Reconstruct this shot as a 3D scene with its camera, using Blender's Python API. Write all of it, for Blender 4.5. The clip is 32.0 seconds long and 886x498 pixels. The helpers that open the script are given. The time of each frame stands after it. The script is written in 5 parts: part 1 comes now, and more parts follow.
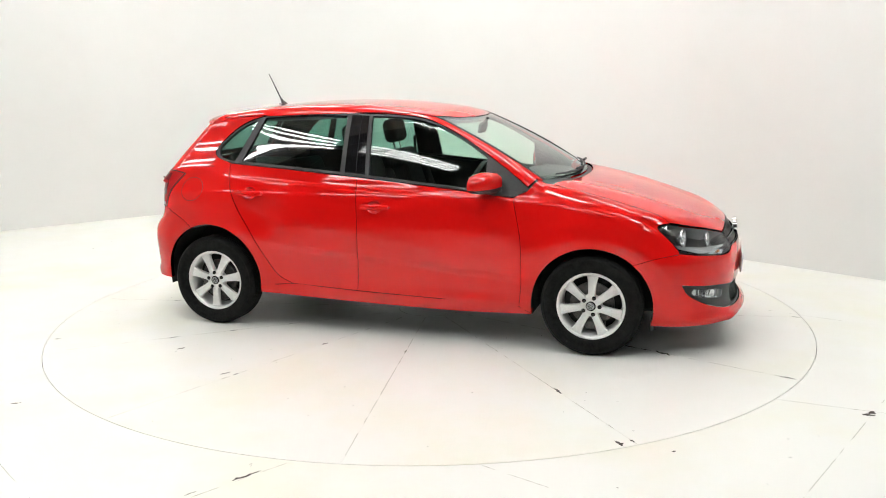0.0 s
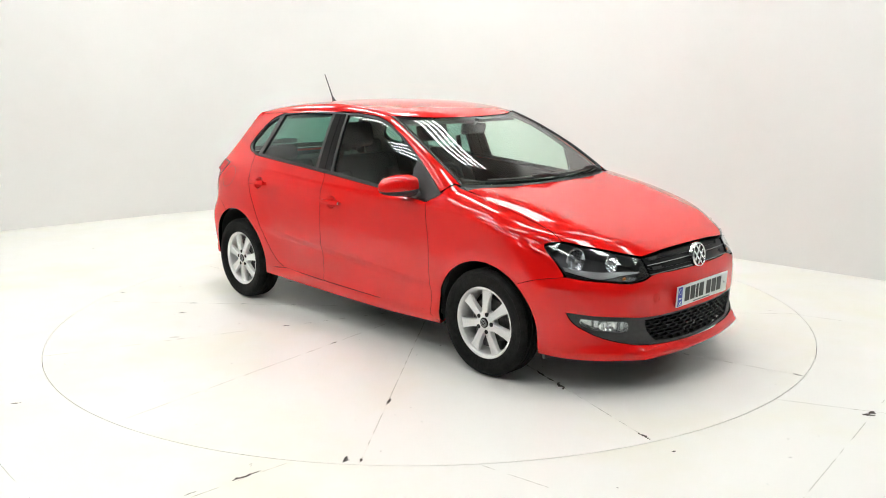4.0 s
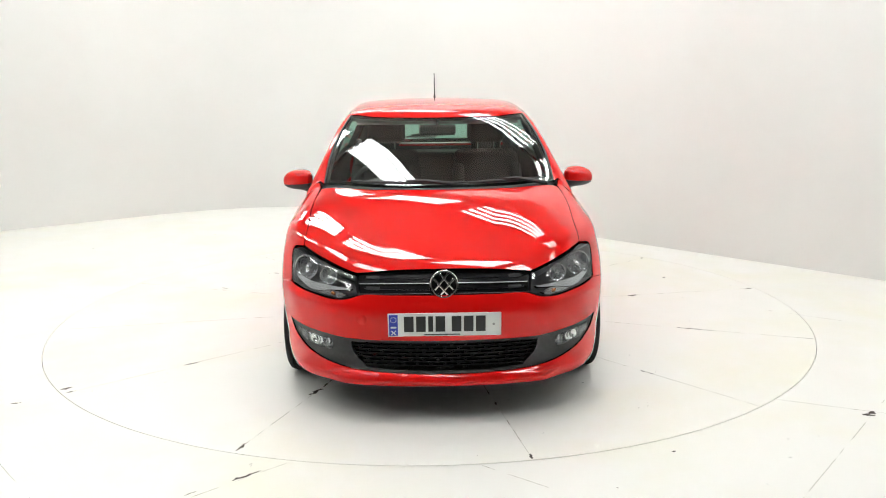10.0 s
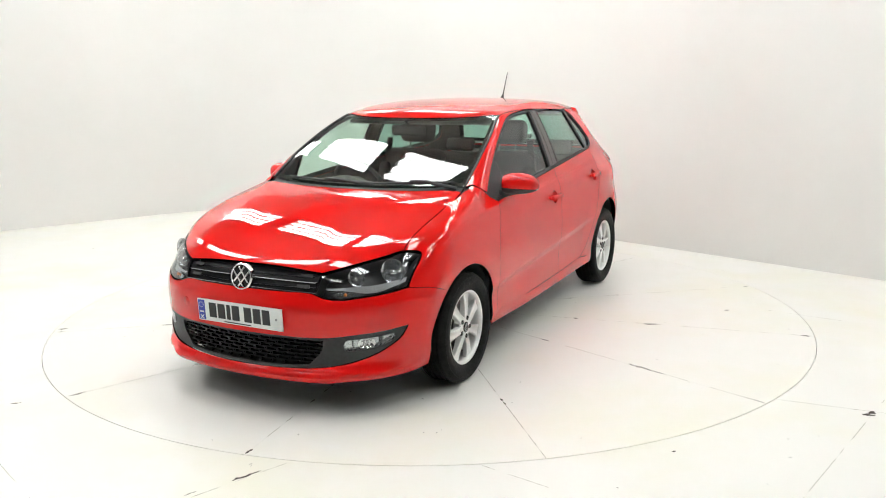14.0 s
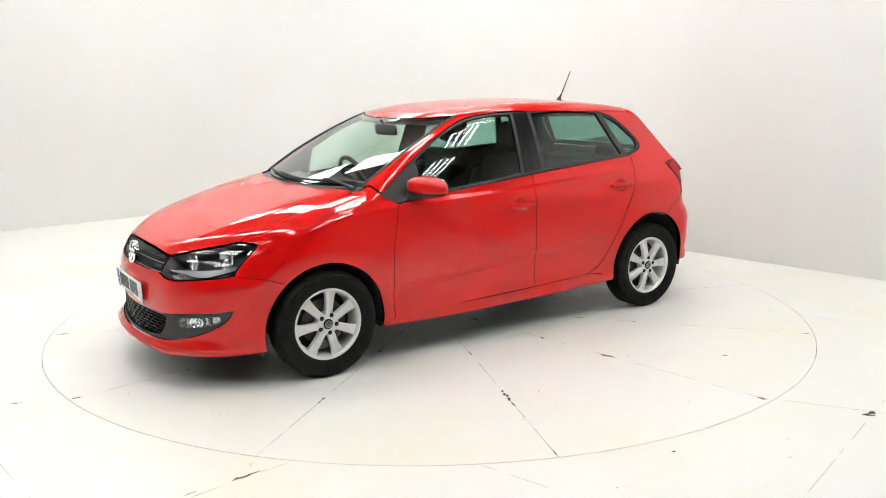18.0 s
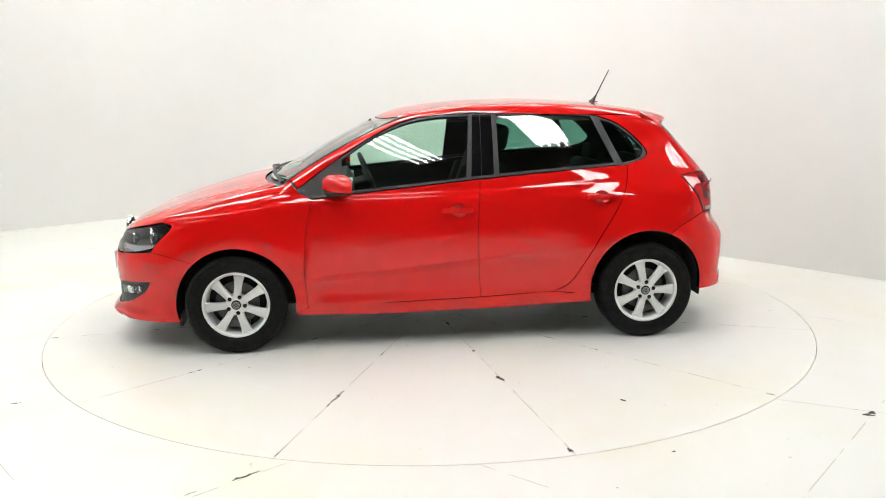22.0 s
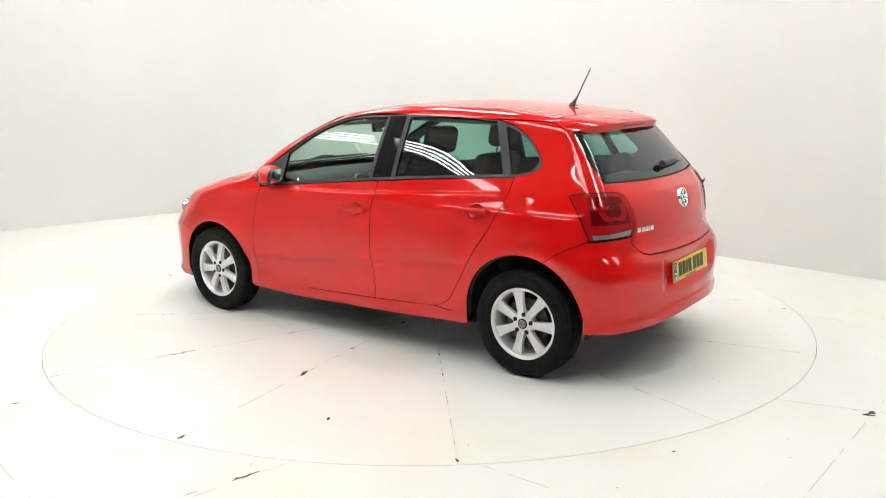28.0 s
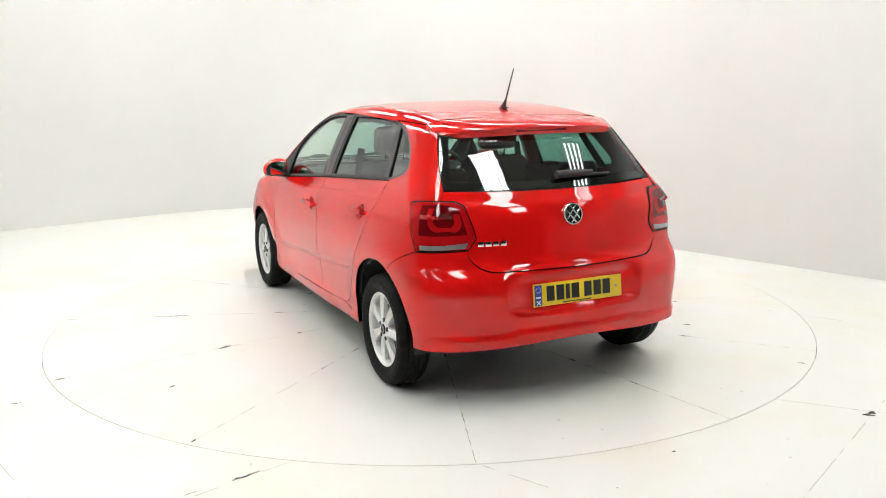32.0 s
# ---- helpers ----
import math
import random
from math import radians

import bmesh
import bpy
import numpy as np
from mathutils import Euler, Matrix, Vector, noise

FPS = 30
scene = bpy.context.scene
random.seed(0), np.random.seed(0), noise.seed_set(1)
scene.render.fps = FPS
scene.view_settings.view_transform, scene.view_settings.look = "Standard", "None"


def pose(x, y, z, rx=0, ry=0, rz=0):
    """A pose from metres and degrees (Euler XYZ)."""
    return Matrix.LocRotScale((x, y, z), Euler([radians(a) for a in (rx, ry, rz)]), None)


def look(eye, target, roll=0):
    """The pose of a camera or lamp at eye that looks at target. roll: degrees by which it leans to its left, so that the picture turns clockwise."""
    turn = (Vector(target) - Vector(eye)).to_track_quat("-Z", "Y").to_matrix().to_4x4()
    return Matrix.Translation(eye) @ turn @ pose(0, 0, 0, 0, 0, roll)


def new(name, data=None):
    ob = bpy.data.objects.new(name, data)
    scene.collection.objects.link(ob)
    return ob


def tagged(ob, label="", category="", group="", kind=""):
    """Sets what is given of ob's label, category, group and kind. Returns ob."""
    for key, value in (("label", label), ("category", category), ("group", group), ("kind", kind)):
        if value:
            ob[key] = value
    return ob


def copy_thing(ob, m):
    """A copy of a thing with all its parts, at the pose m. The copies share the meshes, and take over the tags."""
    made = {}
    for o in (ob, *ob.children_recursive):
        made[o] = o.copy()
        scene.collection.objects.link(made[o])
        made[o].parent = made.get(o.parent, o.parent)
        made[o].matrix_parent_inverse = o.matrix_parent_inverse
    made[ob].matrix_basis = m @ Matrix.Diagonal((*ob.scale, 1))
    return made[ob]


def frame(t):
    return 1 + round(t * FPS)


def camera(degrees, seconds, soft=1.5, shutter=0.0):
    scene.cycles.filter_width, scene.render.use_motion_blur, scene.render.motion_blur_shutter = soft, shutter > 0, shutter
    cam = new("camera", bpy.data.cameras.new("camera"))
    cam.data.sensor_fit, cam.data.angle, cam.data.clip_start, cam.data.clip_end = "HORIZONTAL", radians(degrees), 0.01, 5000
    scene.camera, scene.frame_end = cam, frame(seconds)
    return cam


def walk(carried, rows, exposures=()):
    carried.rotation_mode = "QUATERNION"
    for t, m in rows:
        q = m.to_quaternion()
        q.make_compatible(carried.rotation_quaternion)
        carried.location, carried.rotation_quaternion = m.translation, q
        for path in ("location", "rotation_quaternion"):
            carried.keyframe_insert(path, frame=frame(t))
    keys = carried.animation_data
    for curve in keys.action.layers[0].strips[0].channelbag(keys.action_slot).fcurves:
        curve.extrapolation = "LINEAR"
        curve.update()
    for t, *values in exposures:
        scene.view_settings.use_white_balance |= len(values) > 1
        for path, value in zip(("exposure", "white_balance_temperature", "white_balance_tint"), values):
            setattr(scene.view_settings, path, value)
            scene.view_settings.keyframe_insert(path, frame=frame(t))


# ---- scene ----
# ---------- camera ----------
cam = camera(55.67, 32.0, soft=1.0)
EYE = Vector((0.0, -5.737, 1.564))
_pan, _tilt = radians(0.869), radians(-11.282)
VIEW = look(EYE, EYE + Vector((math.sin(_pan) * math.cos(_tilt), math.cos(_pan) * math.cos(_tilt), math.sin(_tilt))), -0.629)
walk(cam, [(0, VIEW), (32, VIEW)])

# ---------- light ----------
world = bpy.data.worlds.new("world")
scene.world = world
world.use_nodes = True
world.node_tree.nodes["Background"].inputs[0].default_value = (0.9, 0.95, 1.0, 1)
world.node_tree.nodes["Background"].inputs[1].default_value = 0.02
scene.view_settings.exposure = 0.0
TUBE_POWER = 20.0


# ---------- materials ----------
def material(name, color, rough=0.5, metal=0.0, coat=0.0, ior=1.5, emit=None, power=0.0, spec=0.5):
    m = bpy.data.materials.new(name)
    m.use_nodes = True
    b = m.node_tree.nodes["Principled BSDF"]
    b.inputs["Base Color"].default_value = (*color, 1)
    b.inputs["Roughness"].default_value = rough
    b.inputs["Metallic"].default_value = metal
    b.inputs["Coat Weight"].default_value = coat
    b.inputs["Coat Roughness"].default_value = 0.0
    b.inputs["IOR"].default_value = ior
    b.inputs["Specular IOR Level"].default_value = spec
    if emit:
        b.inputs["Emission Color"].default_value = (*emit, 1)
        b.inputs["Emission Strength"].default_value = power
    return m


def node(m, kind, **values):
    n = m.node_tree.nodes.new(kind)
    for key, value in values.items():
        n.inputs[key.replace("_", " ")].default_value = value
    return n


def mottle(m, scale, low, high, detail=6.0, rough=None, bump=0.0, bump_scale=None, spread=(0.35, 0.65)):
    """Varies the base colour between two colours by noise at two scales, and the roughness and relief with it."""
    nt = m.node_tree
    b = nt.nodes["Principled BSDF"]
    co = nt.nodes.new("ShaderNodeTexCoord")
    n1 = node(m, "ShaderNodeTexNoise", Scale=scale, Detail=detail, Roughness=0.6)
    nt.links.new(co.outputs["Object"], n1.inputs["Vector"])
    ramp = nt.nodes.new("ShaderNodeValToRGB")
    ramp.color_ramp.elements[0].position, ramp.color_ramp.elements[1].position = spread
    ramp.color_ramp.elements[0].color, ramp.color_ramp.elements[1].color = (*low, 1), (*high, 1)
    nt.links.new(n1.outputs["Fac"], ramp.inputs["Fac"])
    nt.links.new(ramp.outputs["Color"], b.inputs["Base Color"])
    if rough:
        n2 = node(m, "ShaderNodeTexNoise", Scale=scale * 5, Detail=4.0)
        nt.links.new(co.outputs["Object"], n2.inputs["Vector"])
        mr = node(m, "ShaderNodeMapRange", From_Min=0.3, From_Max=0.7, To_Min=rough[0], To_Max=rough[1])
        nt.links.new(n2.outputs["Fac"], mr.inputs["Value"])
        nt.links.new(mr.outputs["Result"], b.inputs["Roughness"])
    if bump:
        n3 = node(m, "ShaderNodeTexNoise", Scale=bump_scale or scale * 12, Detail=5.0)
        nt.links.new(co.outputs["Object"], n3.inputs["Vector"])
        bp = node(m, "ShaderNodeBump", Strength=bump, Distance=0.002)
        nt.links.new(n3.outputs["Fac"], bp.inputs["Height"])
        nt.links.new(bp.outputs["Normal"], b.inputs["Normal"])
    return m


def glass(name, tint, gloss_tint=(1, 1, 1)):
    """Thin tinted pane: a coloured transparent sheet with a Fresnel gloss."""
    m = bpy.data.materials.new(name)
    m.use_nodes = True
    nt = m.node_tree
    out = nt.nodes["Material Output"]
    nt.nodes.remove(nt.nodes["Principled BSDF"])
    tr, gl = nt.nodes.new("ShaderNodeBsdfTransparent"), nt.nodes.new("ShaderNodeBsdfGlossy")
    tr.inputs["Color"].default_value = (*tint, 1)
    gl.inputs["Color"].default_value, gl.inputs["Roughness"].default_value = (*gloss_tint, 1), 0.0
    lw, mx = node(m, "ShaderNodeLayerWeight", Blend=0.5), nt.nodes.new("ShaderNodeMixShader")
    pw, ad = nt.nodes.new("ShaderNodeMath"), nt.nodes.new("ShaderNodeMath")
    pw.operation, ad.operation = "POWER", "MULTIPLY_ADD"
    pw.inputs[1].default_value, ad.inputs[1].default_value, ad.inputs[2].default_value = 5.0, 0.90, 0.075
    nt.links.new(lw.outputs["Facing"], pw.inputs[0])
    nt.links.new(pw.outputs[0], ad.inputs[0])
    nt.links.new(ad.outputs[0], mx.inputs[0])
    nt.links.new(tr.outputs[0], mx.inputs[1])
    nt.links.new(gl.outputs[0], mx.inputs[2])
    nt.links.new(mx.outputs[0], out.inputs["Surface"])
    return m


RED = mottle(material("red_paint", (0.68, 0.007, 0.006), 0.5, 0.0, 1.0, spec=0.0), 0.9, (0.665, 0.0066, 0.0056), (0.69, 0.0074, 0.0063), detail=1.0)
BLACK_PLASTIC = mottle(material("black_plastic", (0.018, 0.018, 0.019), 0.5), 60, (0.024, 0.024, 0.025), (0.036, 0.036, 0.037), rough=(0.42, 0.6), bump=0.25, bump_scale=900)
GLOSS_BLACK = material("gloss_black", (0.006, 0.006, 0.007), 0.05)
RUBBER = mottle(material("tyre_rubber", (0.010, 0.010, 0.010), 0.7, spec=0.12), 25, (0.006, 0.006, 0.006), (0.013, 0.013, 0.012), rough=(0.55, 0.8), bump=0.3, bump_scale=300)
ALLOY = mottle(material("silver_alloy", (0.74, 0.74, 0.73), 0.35, 0.15), 120, (0.71, 0.71, 0.70), (0.78, 0.78, 0.77), rough=(0.28, 0.40))
CHROME = material("chrome", (0.82, 0.82, 0.82), 0.07, 1.0)
STEEL = mottle(material("disc_steel", (0.25, 0.24, 0.23), 0.45, 0.8), 40, (0.07, 0.068, 0.066), (0.15, 0.145, 0.14))
DARK = material("underbody_black", (0.012, 0.012, 0.012), 0.8)
CABIN = mottle(material("cabin_plastic", (0.022, 0.023, 0.024), 0.6), 30, (0.016, 0.017, 0.018), (0.026, 0.027, 0.028), bump=0.2, bump_scale=200)
CLOTH = mottle(material("seat_cloth", (0.03, 0.03, 0.032), 0.9), 70, (0.013, 0.013, 0.014), (0.024, 0.024, 0.026), bump=0.3, bump_scale=260)
LINING = mottle(material("headlining", (0.42, 0.42, 0.40), 0.9), 90, (0.27, 0.27, 0.26), (0.33, 0.33, 0.32))
GLASS = glass("green_glass", (0.70, 0.88, 0.79))
REAR_GLASS = glass("dark_green_glass", (0.30, 0.53, 0.46))
WSGLASS = glass("screen_glass", (0.82, 0.92, 0.86))
LENS = glass("clear_lens", (0.93, 0.95, 0.96))
REDLENS = material("red_lens", (0.44, 0.005, 0.007), 0.4, 0, 0.8, spec=0.0)
DARKRED = material("dark_red_lens", (0.13, 0.002, 0.004), 0.4, 0, 0.8, spec=0.0)
SMOKED = material("smoked_housing", (0.050, 0.050, 0.053), 0.35)
REFLECTOR = material("lamp_reflector", (0.58, 0.59, 0.61), 0.16, 0.85)
SILVER_TRIM = material("silver_trim", (0.42, 0.42, 0.43), 0.3, 0.8)
ORANGE = material("orange_bulb", (0.55, 0.16, 0.03), 0.3)
PLATE_WHITE = material("plate_white", (0.78, 0.79, 0.78), 0.35)
PLATE_YELLOW = material("plate_yellow", (0.80, 0.56, 0.02), 0.35)
PLATE_INK = material("plate_ink", (0.012, 0.012, 0.014), 0.45)
PLATE_BLUE = material("plate_blue", (0.03, 0.05, 0.42), 0.4)
MIRROR = material("mirror_glass", (0.9, 0.9, 0.9), 0.0, 1.0)
WALL = mottle(material("white_wall_paint", (0.74, 0.73, 0.71), 0.6), 0.55, (0.735, 0.730, 0.712), (0.765, 0.764, 0.75), rough=(0.5, 0.7), bump=0.05, bump_scale=40)
FLOOR = mottle(material("white_floor_paint", (0.80, 0.80, 0.76), 0.35), 0.8, (0.785, 0.775, 0.665), (0.805, 0.805, 0.77), rough=(0.28, 0.45), bump=0.06, bump_scale=30, spread=(0.30, 0.52))
CHIP = mottle(material("chipped_floor", (0.03, 0.022, 0.02), 0.8), 30, (0.02, 0.014, 0.012), (0.07, 0.06, 0.05))
SEAM = material("seam_filler", (0.35, 0.33, 0.28), 0.7)
GROOVE = material("turntable_gap", (0.10, 0.10, 0.10), 0.7)
CEILING = mottle(material("roof_sheeting", (0.7, 0.64, 0.6), 0.7), 1.2, (0.66, 0.60, 0.565), (0.74, 0.68, 0.64))
# darker copy of the roof sheeting: the unlit surroundings as a colour
SHADE = mottle(material("shaded_sheeting", (0.10, 0.09, 0.085), 0.7), 1.2, (0.085, 0.078, 0.073), (0.115, 0.105, 0.10))
TROUGH = material("trough_metal", (0.85, 0.85, 0.85), 0.12, 1.0)
FIXTURE = material("fixture_white", (0.32, 0.32, 0.32), 0.4)
TUBE = material("lit_tube", (1, 1, 1), 0.5, emit=(0.965, 0.985, 0.965), power=TUBE_POWER)
SEAM_RED = material("red_seam", (0.20, 0.004, 0.004), 0.5)
FRAME_BLACK = mottle(material("frame_black", (0.005, 0.005, 0.006), 0.3, spec=0.10), 60, (0.004, 0.004, 0.005), (0.007, 0.007, 0.008))
FRAME_GREY = mottle(material("frame_grey", (0.030, 0.030, 0.031), 0.55), 60, (0.026, 0.026, 0.027), (0.034, 0.034, 0.035), rough=(0.48, 0.62))
PALE_TRIM = material("pale_trim", (0.48, 0.49, 0.50), 0.25, 0.4)


# ---------- mesh helpers ----------
def part(name, bm, mat, parent=None, label="", smooth=True):
    me = bpy.data.meshes.new(name)
    bm.to_mesh(me)
    bm.free()
    me.materials.append(mat)
    if smooth:
        me.polygons.foreach_set("use_smooth", [True] * len(me.polygons))
        me.set_sharp_from_angle(angle=radians(38))
    ob = new(name, me)
    if parent:
        ob.parent = parent
    return tagged(ob, label)


def box(bm, size, m=Matrix(), bevel=0.0, segments=2):
    got = bmesh.ops.create_cube(bm, size=1.0, matrix=m @ Matrix.Diagonal((*size, 1)))
    if bevel:
        edges = {e for v in got["verts"] for e in v.link_edges}
        bmesh.ops.bevel(bm, geom=list(edges), offset=bevel, segments=segments, profile=0.5, affect="EDGES")


def tube(bm, points, radius, sides=8, closed=False):
    """A round bar along a line of points; radius may be one number or one a point."""
    pts = [Vector(p) for p in points]
    n = len(pts)
    rings = []
    for i, p in enumerate(pts):
        a, b = pts[(i - 1) % n if closed else max(i - 1, 0)], pts[(i + 1) % n if closed else min(i + 1, n - 1)]
        q = (b - a).to_track_quat("Z", "Y")
        r = radius[i] if hasattr(radius, "__len__") else radius
        rings.append([bm.verts.new(p + q @ Vector((r * math.cos(2 * math.pi * k / sides), r * math.sin(2 * math.pi * k / sides), 0))) for k in range(sides)])
    for i in range(n if closed else n - 1):
        for k in range(sides):
            bm.faces.new((rings[i][k], rings[i][(k + 1) % sides], rings[(i + 1) % n][(k + 1) % sides], rings[(i + 1) % n][k]))
    if not closed:
        bm.faces.new(rings[0][::-1])
        bm.faces.new(rings[-1])


def lathe(bm, profile, steps=48, axis="Y", closed=True):
    """Turns a profile of (radius, along) round an axis."""
    rings = []
    for k in range(steps):
        a = 2 * math.pi * k / steps
        c, s = math.cos(a), math.sin(a)
        rings.append([bm.verts.new((r * c, h, r * s) if axis == "Y" else (r * c, r * s, h)) for r, h in profile])
    m = len(profile)
    for k in range(steps):
        for i in range(m if closed else m - 1):
            j = (i + 1) % m
            f = (rings[k][i], rings[k][j], rings[(k + 1) % steps][j], rings[(k + 1) % steps][i])
            bm.faces.new(f if axis == "Y" else f[::-1])
    bmesh.ops.remove_doubles(bm, verts=bm.verts[:], dist=1e-6)


# ---------- studio: floor, turntable, curved wall, ceiling ----------
TABLE_R = 2.493
LEFT_DIR, RIGHT_DIR = radians(37), radians(-47)
CORNER, ROUND = Vector((-1.44, 5.93)), 2.6


def wall_line():
    """The plan of the studio wall: a left run, a rounded corner, a right run, and the runs that close it behind the camera."""
    left, right = Vector((math.cos(LEFT_DIR), math.sin(LEFT_DIR))), Vector((math.cos(RIGHT_DIR), math.sin(RIGHT_DIR)))
    reach = ROUND * math.tan((LEFT_DIR - RIGHT_DIR) / 2)
    start = CORNER - left * reach
    centre = start + Vector((left.y, -left.x)) * ROUND
    pts = [CORNER - left * 9.0]
    for k in range(25):
        a = LEFT_DIR + math.pi / 2 + (RIGHT_DIR - LEFT_DIR) * k / 24
        pts.append(centre + Vector((math.cos(a), math.sin(a))) * ROUND)
    pts.append(CORNER + right * 13.0)
    return pts


WALL_TOP = 4.95
line = wall_line()
back = [Vector((8.2, -8.5)), Vector((-9.5, -8.5))]


def wall_run(name, pts, top, label):
    bm = bmesh.new()
    rows = []
    for i, p in enumerate(pts):
        a, b = pts[max(i - 1, 0)], pts[min(i + 1, len(pts) - 1)]
        d = (b - a).normalized()
        out = Vector((-d.y, d.x)) * 0.12
        rows.append([bm.verts.new((p.x, p.y, 0)), bm.verts.new((p.x, p.y, top)), bm.verts.new((p.x + out.x, p.y + out.y, top)), bm.verts.new((p.x + out.x, p.y + out.y, 0))])
    for r, q in zip(rows, rows[1:]):
        for k in range(4):
            bm.faces.new((r[k], r[(k + 1) % 4], q[(k + 1) % 4], q[k]))
    bm.faces.new(rows[0])
    bm.faces.new(rows[-1][::-1])
    bmesh.ops.recalc_face_normals(bm, faces=bm.faces[:])
    return tagged(part(name, bm, WALL), label, kind="structure")


wall_run("wall_curved", line, WALL_TOP, "white painted studio wall with a rounded corner")
wall_run("wall_right", [line[-1], back[0]], WALL_TOP, "plain white studio wall")
wall_run("wall_left", [back[1], line[0]], WALL_TOP, "plain white studio wall")


def ring_sheet(name, inner, outer_pts, mat):
    bm = bmesh.new()
    n = 180
    a_ring = [bm.verts.new((inner * math.cos(2 * math.pi * k / n), inner * math.sin(2 * math.pi * k / n), 0)) for k in range(n)]
    d_ring = [bm.verts.new((v.co.x, v.co.y, -0.05)) for v in a_ring]
    b_ring = []
    for k in range(n):
        c, s = math.cos(2 * math.pi * k / n), math.sin(2 * math.pi * k / n)
        r = outer_pts / max(abs(c), abs(s))
        b_ring.append(bm.verts.new((r * c, r * s, 0)))
    for k in range(n):
        j = (k + 1) % n
        bm.faces.new((a_ring[k], b_ring[k], b_ring[j], a_ring[j]))
        bm.faces.new((d_ring[k], a_ring[k], a_ring[j], d_ring[j]))
    return part(name, bm, mat)


floor = tagged(ring_sheet("floor", TABLE_R + 0.004, 14.0, FLOOR), "white painted studio floor, scuffed and chipped", kind="structure")
bm = bmesh.new()
lathe(bm, [(0.0, -0.02), (TABLE_R + 0.05, -0.02), (TABLE_R + 0.05, -0.06), (0.0, -0.06)], 96, "Z")
tagged(part("pit", bm, GROOVE), "dark pit below the turntable", kind="structure")

turntable = tagged(new("turntable"), "flush round turntable painted white, with chipped seams", "turntable")


def sector(bm, r0, r1, a0, a1, top=0.0, low=-0.018, steps=14):
    inner, outer = [], []
    for k in range(steps + 1):
        a = a0 + (a1 - a0) * k / steps
        inner.append((r0 * math.cos(a), r0 * math.sin(a)))
        outer.append((r1 * math.cos(a), r1 * math.sin(a)))
    ring = inner + outer[::-1]
    up = [bm.verts.new((x, y, top)) for x, y in ring]
    dn = [bm.verts.new((x, y, low)) for x, y in ring]
    n, m = len(ring), steps + 1
    for k in range(steps):
        bm.faces.new((up[k], up[n - 1 - k], up[n - 2 - k], up[k + 1]))
    for k in range(n):
        j = (k + 1) % n
        bm.faces.new((dn[k], dn[j], up[j], up[k]))


SEAM_AT, HUB_R = 9.5, 0.225
for k in range(12):
    bm = bmesh.new()
    gap = 0.0007
    sector(bm, HUB_R + 0.002, TABLE_R, radians(SEAM_AT + 30 * k) + gap / 2, radians(SEAM_AT + 30 * k + 30) - gap / 2)
    part("plate", bm, FLOOR, turntable, smooth=False)
bm = bmesh.new()
lathe(bm, [(0.0, 0.0), (HUB_R, 0.0), (HUB_R, -0.018), (0.0, -0.018)], 64, "Z")
part("hub", bm, FLOOR, turntable)


# ---------- ceiling and its lamps ----------
def roof_sheet(name, y0, y1, mat, label):
    bm = bmesh.new()
    box(bm, (28, y1 - y0, 0.1), Matrix.Translation((0, (y0 + y1) / 2, 5.55)))
    for k in range(int((y1 - y0) / 0.9)):
        box(bm, (28, 0.05, 0.07), Matrix.Translation((0, y0 + 0.45 + 0.9 * k, 5.48)))
    return tagged(part(name, bm, mat, smooth=False), label, kind="structure")


roof_sheet("ceiling", -3.2, 14, CEILING, "ribbed pale warehouse roof")
# out of view; coloured dark so that glass and paint reflect an unlit hall
roof_sheet("ceiling_back", -14, -3.2, SHADE, "unseen rear part of the warehouse roof, with shade put into its colour")
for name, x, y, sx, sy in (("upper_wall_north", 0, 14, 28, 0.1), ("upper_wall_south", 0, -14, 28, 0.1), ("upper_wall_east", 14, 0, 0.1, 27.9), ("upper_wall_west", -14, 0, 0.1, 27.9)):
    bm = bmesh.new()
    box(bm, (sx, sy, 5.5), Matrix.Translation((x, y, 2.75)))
    tagged(part(name, bm, SHADE, smooth=False), "unseen warehouse wall behind the studio, with shade put into its colour", kind="structure")


def ceiling_lamp():
    """Four lit tubes, each in the focus of a bright rounded trough."""
    lamp = tagged(new("ceiling_lamp"), "white batten with four lit fluorescent tubes, hung from the roof", "ceiling lamp", "studio ceiling lamps")
    bm = bmesh.new()
    box(bm, (1.55, 0.50, 0.04), Matrix.Translation((0, 0, 0.075)), 0.008)
    for s in (1, -1):
        box(bm, (0.02, 0.50, 0.045), Matrix.Translation((0.765 * s, 0, 0.0325)), 0.004)
        box(bm, (1.51, 0.008, 0.045), Matrix.Translation((0, 0.246 * s, 0.0325)))
    part("tray", bm, FIXTURE, lamp)
    for k in range(4):
        y0 = -0.18 + 0.12 * k
        bm = bmesh.new()
        rows = [[bm.verts.new((e * 0.75, y0 + w, 0.052 - w * w / 0.12)) for w in np.linspace(-0.057, 0.057, 13)] for e in (-1, 1)]
        for i in range(12):
            bm.faces.new((rows[0][i], rows[1][i], rows[1][i + 1], rows[0][i + 1]))
        part("reflector", bm, TROUGH, lamp, "bright metal trough behind the tube")
        bm = bmesh.new()
        tube(bm, [(-0.74, y0, 0.022), (0.74, y0, 0.022)], 0.017, 10)
        part("lit_tube", bm, TUBE, lamp)
    for s in (1, -1):
        bm = bmesh.new()
        tube(bm, [(0.6 * s, 0, 0.09), (0.6 * s, 0, 1.50)], 0.008, 6)
        part("hanger", bm, FIXTURE, lamp)
    return lamp


